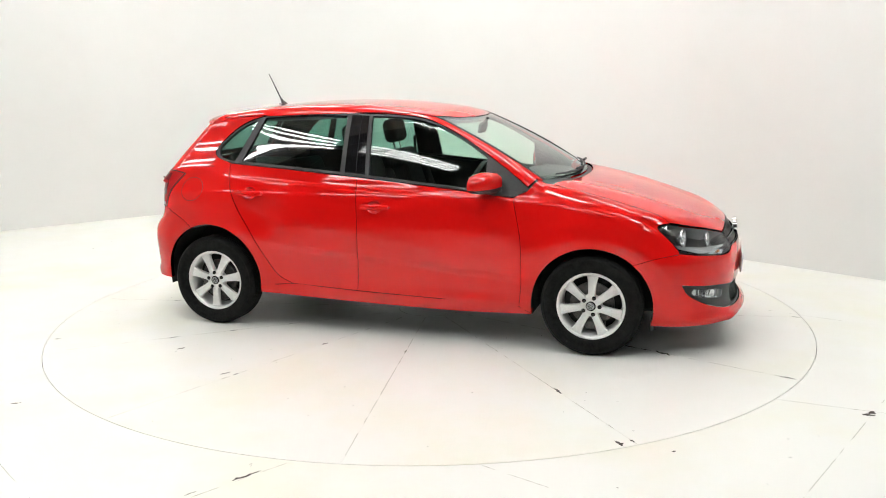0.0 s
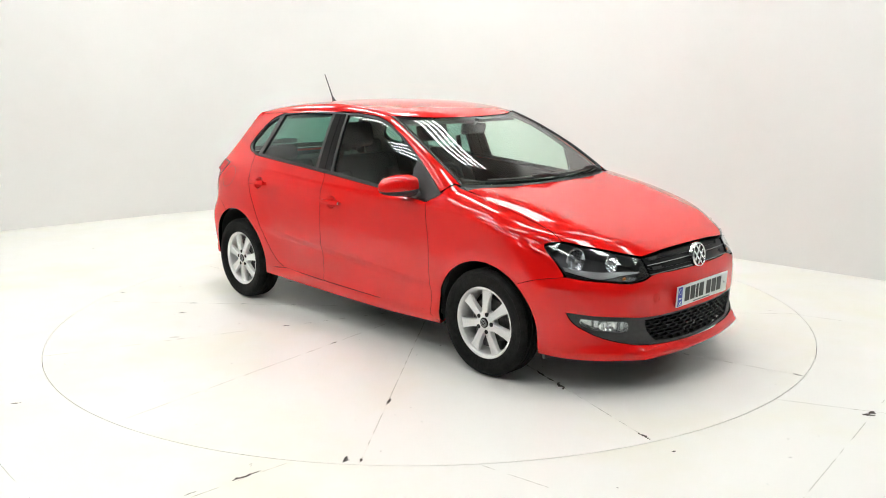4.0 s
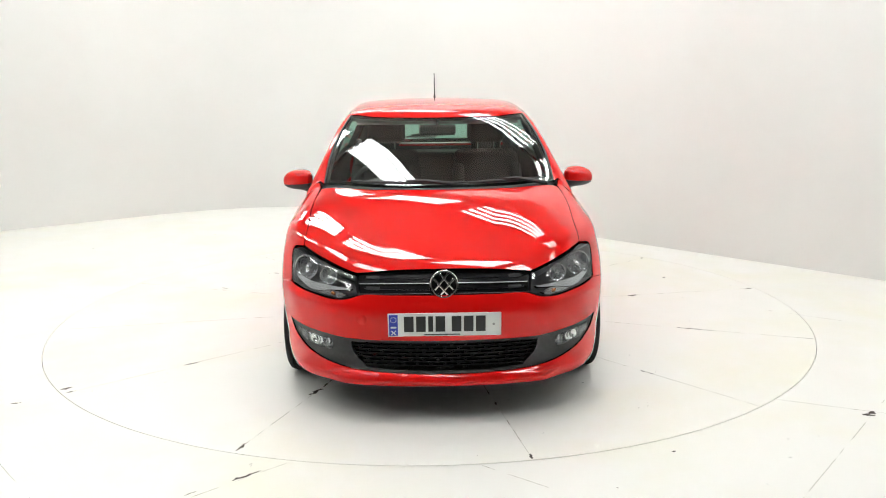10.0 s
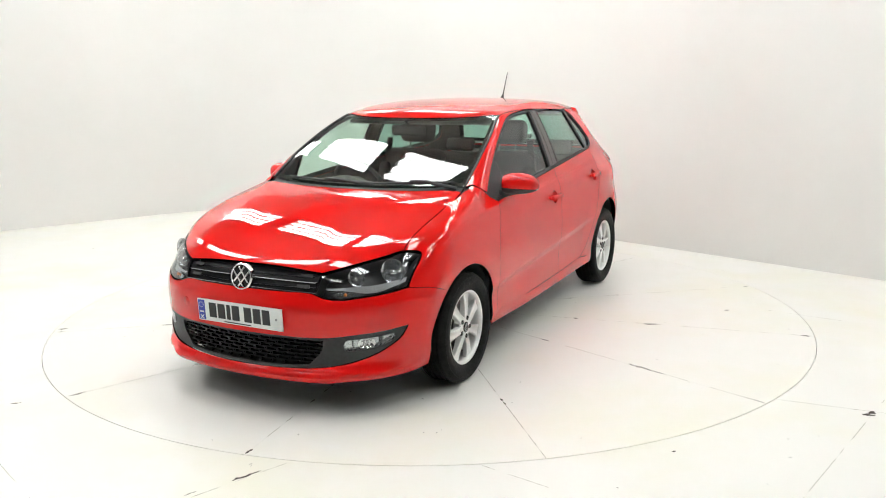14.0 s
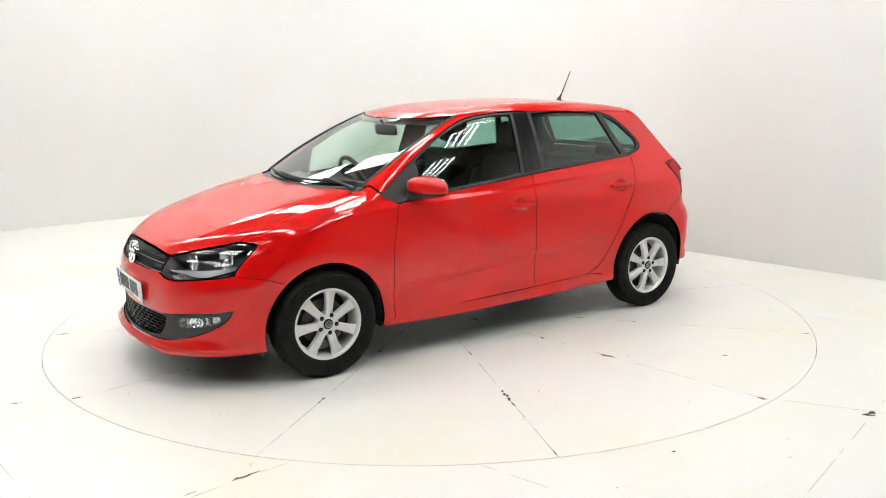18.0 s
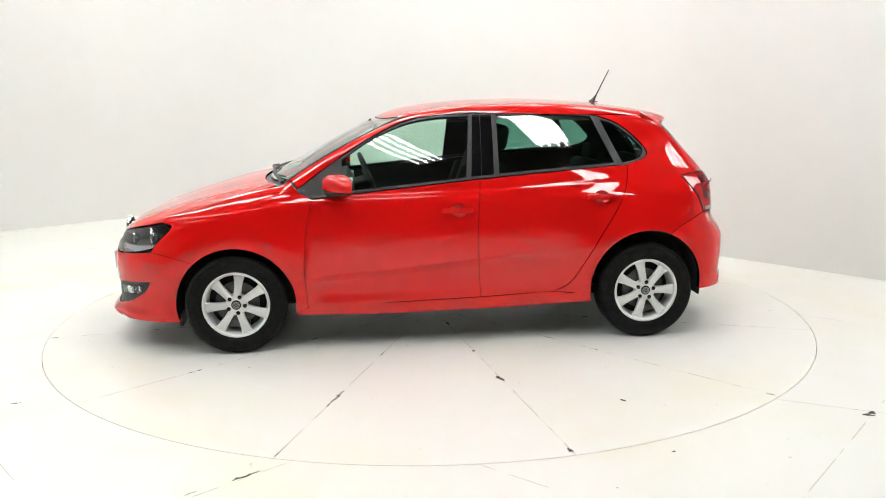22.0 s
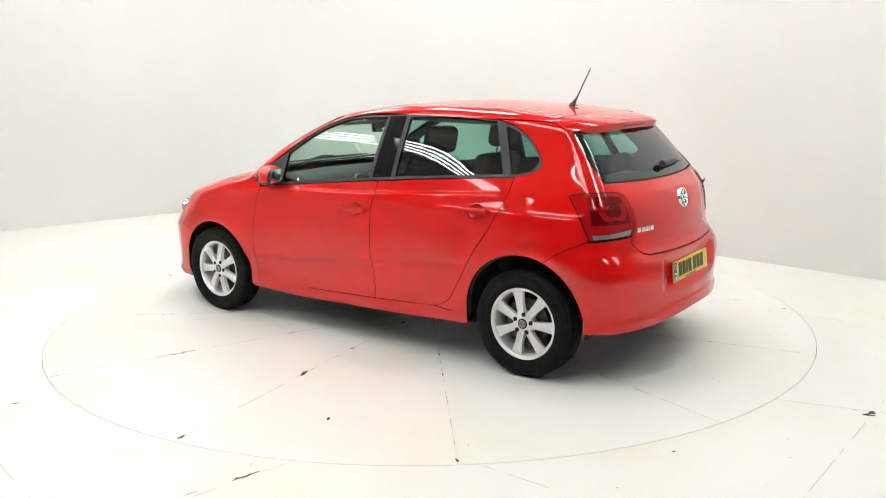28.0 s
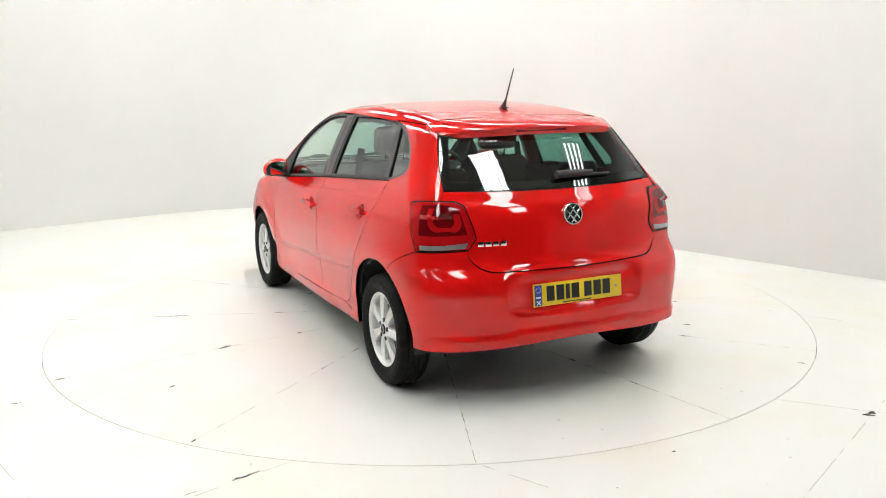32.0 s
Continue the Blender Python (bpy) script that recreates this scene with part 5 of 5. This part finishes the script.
# ---------- windscreen wipers ----------
for y0, y1, pivot in ((-0.50, 0.12, 0.16), (0.12, 0.60, 0.62)):
    bm = bmesh.new()
    pts = []
    for k in range(7):
        y = y0 + (y1 - y0) * k / 6
        x = float(np.interp(abs(y), [0, 0.2, 0.42, 0.655], [1.062, 1.052, 1.008, 0.918])) - 0.012
        q, n = at(T, x, y)
        pts.append(q + n * 0.010)
    tube(bm, pts, [0.005, 0.007, 0.008, 0.008, 0.008, 0.007, 0.005], 8)
    arm = part("wiper", bm, BLACK_PLASTIC, car, "black windscreen wiper")
    bm = bmesh.new()
    yy = (y0 + y1) / 2
    tube(bm, [pts[3] + Vector((0, 0, 0.012)), pts[4] + Vector((0.02, 0, 0.014)), Vector((1.03 - 0.25 * max(pivot - 0.3, 0), pivot, 0.985))], [0.007, 0.009, 0.012], 8)
    part("wiper_arm", bm, BLACK_PLASTIC, arm)

# black border of the windscreen, seals of the rear window
def rail(name, pts, r, mat, label):
    bm = bmesh.new()
    tube(bm, [Vector(v) for v in pts], r, 6)
    return part(name, bm, mat, car, label)


edge = [(0.925 + (0.232 - 0.925) * k / 20, np.interp(0.925 + (0.232 - 0.925) * k / 20, [0.232, 0.46, 0.70, 0.925], [0.556, 0.608, 0.646, 0.660])) for k in range(21)]
e3 = skin(T, np.array(edge))
for s in (1, -1):
    rail("screen_seal", e3 * np.array([1, s, 1]), 0.006, BLACK_PLASTIC, "black windscreen seal")
def border(name, outer, width, parent, host_way, low):
    inner = inset(flat(host_way, outer), width)
    inner3 = skin(host_way, inner)
    return panel(name, host_way, outer, GLOSS_BLACK, parent, "black printed border of the glass", holes=[inner3], sink=low, cell=0.04, thick=0.0, gap=0.004)


border("border", ws, 0.035, windscreen, T, 0.0055)
border("border", rw, 0.045, rear_screen, BK, 0.0055)


# ---------- cabin ----------
def cushion(size, m, r=0.05):
    def make():
        bm = bmesh.new()
        box(bm, size, m, r, 4)
        return bm
    return make


def front_seat(y):
    seat = part("front_seat", cushion((0.50, 0.50, 0.17), pose(0.10, y, 0.46, 0, -8, 0), 0.06)(), CLOTH, car, "dark cloth front seat")
    bm = bmesh.new()
    box(bm, (0.13, 0.47, 0.62), pose(-0.255, y, 0.79, 0, -20, 0), 0.055, 4)
    part("backrest", bm, CLOTH, seat)
    for s in (1, -1):
        bm = bmesh.new()
        box(bm, (0.16, 0.085, 0.46), pose(-0.215, y + s * 0.205, 0.76, 0, -20, 0), 0.035, 3)
        part("side_bolster", bm, CLOTH, seat)
    bm = bmesh.new()
    box(bm, (0.10, 0.27, 0.17), pose(-0.385, y, 1.215, 0, -12, 0), 0.045, 4)
    head_rest = part("headrest", bm, CLOTH, seat, "rounded dark headrest")
    for s in (1, -1):
        bm = bmesh.new()
        tube(bm, [(-0.35, y + s * 0.06, 1.04), (-0.378, y + s * 0.06, 1.15)], 0.006, 8)
        part("post", bm, CHROME, head_rest)


front_seat(0.36)
front_seat(-0.36)
bench = part("rear_seat", cushion((0.50, 1.26, 0.16), pose(-0.78, 0, 0.48, 0, -6, 0), 0.06)(), CLOTH, car, "dark cloth rear bench")
for y, w in ((0.42, 0.45), (0.0, 0.36), (-0.42, 0.45)):
    bm = bmesh.new()
    box(bm, (0.13, w, 0.52), pose(-1.09, y, 0.75, 0, -20, 0), 0.05, 3)
    part("backrest", bm, CLOTH, bench)
for y in (0.42, -0.42):
    bm = bmesh.new()
    box(bm, (0.08, 0.25, 0.11), pose(-1.205, y, 1.055, 0, -14, 0), 0.035, 3)
    part("headrest", bm, CLOTH, bench)


def dashboard():
    bm = bmesh.new()
    rows = []
    for k in range(-10, 11):
        y = 0.655 * k / 10
        a = abs(y) / 0.655
        f = 0.985 - 0.11 * a * a
        hood = 0.045 * math.exp(-((y + 0.36) / 0.14) ** 2)
        rows.append([bm.verts.new((x, y, z)) for x, z in ((f, 0.945), (f - 0.10, 0.955), (0.72, 0.958 + hood * 0.3), (0.585, 0.940 + hood), (0.545, 0.900 + hood * 0.6), (0.56, 0.78), (0.60, 0.62), (0.66, 0.50))])
    for a, b in zip(rows, rows[1:]):
        for k in range(7):
            bm.faces.new((a[k], b[k], b[k + 1], a[k + 1]))
    bmesh.ops.recalc_face_normals(bm, faces=bm.faces[:])
    return bm


dash = part("dashboard", dashboard(), CABIN, car, "black moulded dashboard")
bm = bmesh.new()
box(bm, (0.03, 0.20, 0.13), pose(0.548, 0.0, 0.80, 0, 12, 0), 0.008)
part("centre_screen", bm, GLOSS_BLACK, dash)
for y in (0.56, 0.08, -0.08, -0.56):
    bm = bmesh.new()
    lathe(bm, [(0.0, 0.006), (0.034, 0.006), (0.042, 0.012), (0.046, 0.006), (0.046, -0.01), (0.0, -0.01)], 24)
    part("air_vent", turned(bm, facing(Vector((0.548, y, 0.885)), (-1, 0, 0.12))), SILVER_TRIM, dash, "round vent with a silver ring")
bm = bmesh.new()
box(bm, (0.55, 0.20, 0.14), Matrix.Translation((0.30, 0, 0.42)), 0.03)
tube(bm, [(0.36, 0, 0.45), (0.33, 0, 0.62)], [0.02, 0.016], 10)
bmesh.ops.create_uvsphere(bm, u_segments=16, v_segments=10, radius=0.028, matrix=Matrix.Translation((0.33, 0, 0.64)))
part("centre_console", bm, CABIN, car, "black console with a gear lever")

# steering wheel, on the right of the car
sw = facing(Vector((0.425, -0.36, 0.895)), (-1, 0, 0.42))
bm = bmesh.new()
tube(bm, [(0.182 * math.cos(2 * math.pi * k / 36), 0, 0.182 * math.sin(2 * math.pi * k / 36)) for k in range(36)], 0.015, 10, True)
steer = part("steering_wheel", turned(bm, sw), CABIN, car, "black three-spoke steering wheel")
bm = bmesh.new()
lathe(bm, [(0.0, 0.02), (0.05, 0.016), (0.072, 0.004), (0.072, -0.03), (0.0, -0.03)], 24)
part("horn_pad", turned(bm, sw), CABIN, steer)
for a in (0, 180, 270):
    bm = bmesh.new()
    box(bm, (0.12, 0.016, 0.032), Matrix.Rotation(radians(-a), 4, "Y") @ Matrix.Translation((0.115, -0.006, 0)), 0.005)
    part("spoke", turned(bm, sw), SILVER_TRIM if a == 270 else CABIN, steer)
bm = bmesh.new()
tube(bm, [(0.44, -0.36, 0.888), (0.62, -0.36, 0.82)], [0.035, 0.05], 14)
part("column", bm, CABIN, steer)

# inner mirror, parcel shelf, floor, sun visors
bm = bmesh.new()
box(bm, (0.022, 0.235, 0.068), pose(0.385, 0.0, 1.262, 0, 10, 4), 0.018, 4)
inner = part("inner_mirror", bm, CABIN, car, "black inner mirror")
bm = bmesh.new()
tube(bm, [(0.39, 0, 1.29), (0.42, 0, 1.325)], 0.010, 8)
part("mount", bm, CABIN, inner)
bm = bmesh.new()
box(bm, (0.004, 0.21, 0.052), pose(0.373, 0.0, 1.260, 0, 10, 4), 0.001)
part("mirror_glass", bm, MIRROR, inner)
bm = bmesh.new()
box(bm, (0.42, 1.16, 0.025), Matrix.Translation((-1.40, 0, 0.975)), 0.008)
part("parcel_shelf", bm, CABIN, car, "black parcel shelf")
bm = bmesh.new()
box(bm, (2.1, 1.36, 0.03), Matrix.Translation((-0.22, 0, 0.315)), 0.008)
box(bm, (0.50, 0.96, 0.03), Matrix.Translation((-1.5, 0, 0.43)), 0.008)
part("cabin_floor", bm, CABIN, car, "dark carpet")
bm = bmesh.new()
box(bm, (0.04, 1.28, 0.62), pose(0.86, 0, 0.62), 0.01)
part("bulkhead", bm, DARK, car, "dark bulkhead")
bm = bmesh.new()
box(bm, (0.66, 0.92, 0.36), pose(1.28, 0, 0.56), 0.06)
part("engine", bm, DARK, car, "dark engine block under the bonnet")
bm = bmesh.new()
box(bm, (0.03, 1.15, 0.42), pose(1.64, 0, 0.44), 0.01)
part("radiator", bm, DARK, car, "dark radiator")
for y in (0.34, -0.34):
    bm = bmesh.new()
    box(bm, (0.14, 0.36, 0.016), pose(0.22, y, 1.328, 0, 24, 0), 0.006)
    part("sun_visor", bm, LINING, car, "grey sun visor")
# belts beside the front seats
for s in (1, -1):
    bm = bmesh.new()
    box(bm, (0.005, 0.045, 0.62), pose(-0.30, s * 0.60, 0.86, s * 9, 0, 0))
    part("seat_belt", bm, CLOTH, car, "dark seat belt", smooth=False)


# ---------- marks on the turntable and the floor ----------
rng = random.Random(7)


def flake(bm, x, y, length, width, ang, z=0.0006):
    """A thin ragged flake of missing paint."""
    n = 7
    c, s = math.cos(ang), math.sin(ang)
    top, low = [], []
    for k in range(n + 1):
        u = (k / n - 0.5) * length
        h = width * (0.25 + 0.75 * math.sin(math.pi * min(max(k / n, 0.05), 0.95))) * rng.uniform(0.45, 1.0)
        off = width * rng.uniform(-0.25, 0.25)
        for lst, v in ((top, off + h / 2), (low, off - h / 2)):
            lst.append(bm.verts.new((x + u * c - v * s, y + u * s + v * c, z)))
    for k in range(n):
        bm.faces.new((low[k], low[k + 1], top[k + 1], top[k]))


def seam_line(bm, x0, y0, x1, y1, width, gaps=0.0, z=0.0005):
    """A fine broken line of worn filler."""
    n = max(4, int(math.hypot(x1 - x0, y1 - y0) / 0.06))
    ang = math.atan2(y1 - y0, x1 - x0)
    for k in range(n):
        if rng.random() < gaps:
            continue
        u = (k + 0.5) / n
        flake(bm, x0 + (x1 - x0) * u, y0 + (y1 - y0) * u, 1.05 * math.hypot(x1 - x0, y1 - y0) / n, width * rng.uniform(0.5, 1.2), ang, z)


# (seam angle, radius, length, width)
CHIPS = [(-20.5, 1.73, 0.10, 0.035), (-20.5, 1.62, 0.06, 0.016), (-20.5, 2.42, 0.06, 0.020), (-20.5, 1.52, 0.10, 0.014), (69.5, 1.75, 0.05, 0.028), (69.5, 1.81, 0.05, 0.020), (69.5, 1.07, 0.05, 0.010),
         (99.3, 1.51, 0.08, 0.035), (99.3, 1.02, 0.03, 0.024), (99.3, 2.44, 0.05, 0.016), (129.5, 1.04, 0.05, 0.014), (129.5, 2.45, 0.04, 0.016), (-112.5, 1.74, 0.06, 0.018), (-132.0, 1.74, 0.05, 0.024),
         (-50.3, 1.77, 0.05, 0.014), (-52.0, 2.45, 0.06, 0.028), (9.5, 2.46, 0.05, 0.022), (-146.8, 2.44, 0.04, 0.014), (113.0, 2.04, 0.035, 0.022), (100.0, 0.42, 0.06, 0.025)]
for k in range(12):
    # each seam has lost a little paint where the wheels and the edge wear it
    for r in (1.05, 1.40, 1.75, 1.90, 2.45):
        if rng.random() < 0.45:
            CHIPS.append((SEAM_AT + 30 * k, r + rng.uniform(-0.06, 0.06) * (r < 2.4), rng.uniform(0.03, 0.07), rng.uniform(0.009, 0.017)))
for a, r, length, width in CHIPS:
    bm = bmesh.new()
    flake(bm, r * math.cos(radians(a)), r * math.sin(radians(a)), length, width, radians(a) + rng.uniform(-0.5, 0.5) * (width / length))
    part("paint_chip", bm, CHIP, turntable, smooth=False)
for k in range(12):
    a = radians(SEAM_AT + 30 * k)
    bm = bmesh.new()
    seam_line(bm, 0.26 * math.cos(a), 0.26 * math.sin(a), 2.48 * math.cos(a), 2.48 * math.sin(a), 0.006, 0.35)
    tagged(part("worn_seam", bm, SEAM, turntable, smooth=False), "", kind="stuff")
bm = bmesh.new()
for k in range(48):
    a = 2 * math.pi * k / 48
    if rng.random() < 0.7:
        flake(bm, 0.227 * math.cos(a), 0.227 * math.sin(a), 0.032, 0.006, a + math.pi / 2)
tagged(part("worn_seam", bm, SEAM, turntable, smooth=False), "", kind="stuff")
bm = bmesh.new()
for k in range(90):
    a, r = rng.uniform(0, 2 * math.pi), 2.46 * math.sqrt(rng.random())
    flake(bm, r * math.cos(a), r * math.sin(a), rng.uniform(0.004, 0.014), rng.uniform(0.003, 0.007), rng.uniform(0, 3.1))
tagged(part("specks", bm, CHIP, turntable, smooth=False), "", kind="stuff")

# the fixed floor: board joints and their chips
JOINTS = (((-1.90, -2.33), (-1.40, -2.90)), ((-1.30, -3.05), (-0.62, -2.45)), ((1.64, -1.80), (2.35, -2.12)), ((2.35, -1.72), (1.25, -3.0)), ((0.20, -2.50), (0.75, -2.95)), ((-2.30, -1.65), (-2.60, -1.90)), ((2.30, -0.2), (2.7, -0.5)))
for (x0, y0), (x1, y1) in JOINTS:
    bm = bmesh.new()
    seam_line(bm, x0, y0, x1, y1, 0.005, 0.3)
    tagged(part("floor_joint", bm, SEAM, floor, smooth=False), "", kind="stuff")
for x, y, length, width, ang in ((-0.777, -2.569, 0.085, 0.026, 0.75), (-0.73, -2.53, 0.05, 0.012, 0.75), (2.055, -2.045, 0.055, 0.040, -0.6), (2.085, -2.020, 0.05, 0.035, 0.6), (-2.097, -1.712, 0.05, 0.016, 0.2), (1.03, -2.40, 0.02, 0.014, 0.3), (-0.95, -2.70, 0.05, 0.008, 0.75)):
    bm = bmesh.new()
    flake(bm, x, y, length, width, ang)
    part("floor_chip", bm, CHIP, floor, smooth=False)
bm = bmesh.new()
for k in range(120):
    x, y = rng.uniform(-4.5, 4.5), rng.uniform(-3.6, 4.5)
    if math.hypot(x, y) > 2.53:
        flake(bm, x, y, rng.uniform(0.005, 0.016), rng.uniform(0.003, 0.008), rng.uniform(0, 3.1))
tagged(part("floor_specks", bm, CHIP, floor, smooth=False), "", kind="stuff")


# ---------- motion ----------
TURN = [-18.49, -25.51, -32.53, -39.54, -46.66, -53.79, -60.91, -68.14, -75.38, -82.61, -89.81, -97.0, -104.19, -111.35, -118.5, -125.65, -132.85,
        -140.06, -147.26, -154.34, -161.42, -168.5, -175.41, -182.31, -189.22, -196.18, -203.14, -210.11, -217.16, -224.21, -231.25, -238.33, -245.41]


def motions():
    """The turntable turns once every fifty seconds, and the car on it."""
    walk(turntable, [(t, pose(0, 0, 0, 0, 0, a)) for t, a in enumerate(TURN)])
    walk(car, [(t, pose(0, 0, 0, 0, 0, a) @ pose(-0.019, 0.053, 0)) for t, a in enumerate(TURN)])


motions()
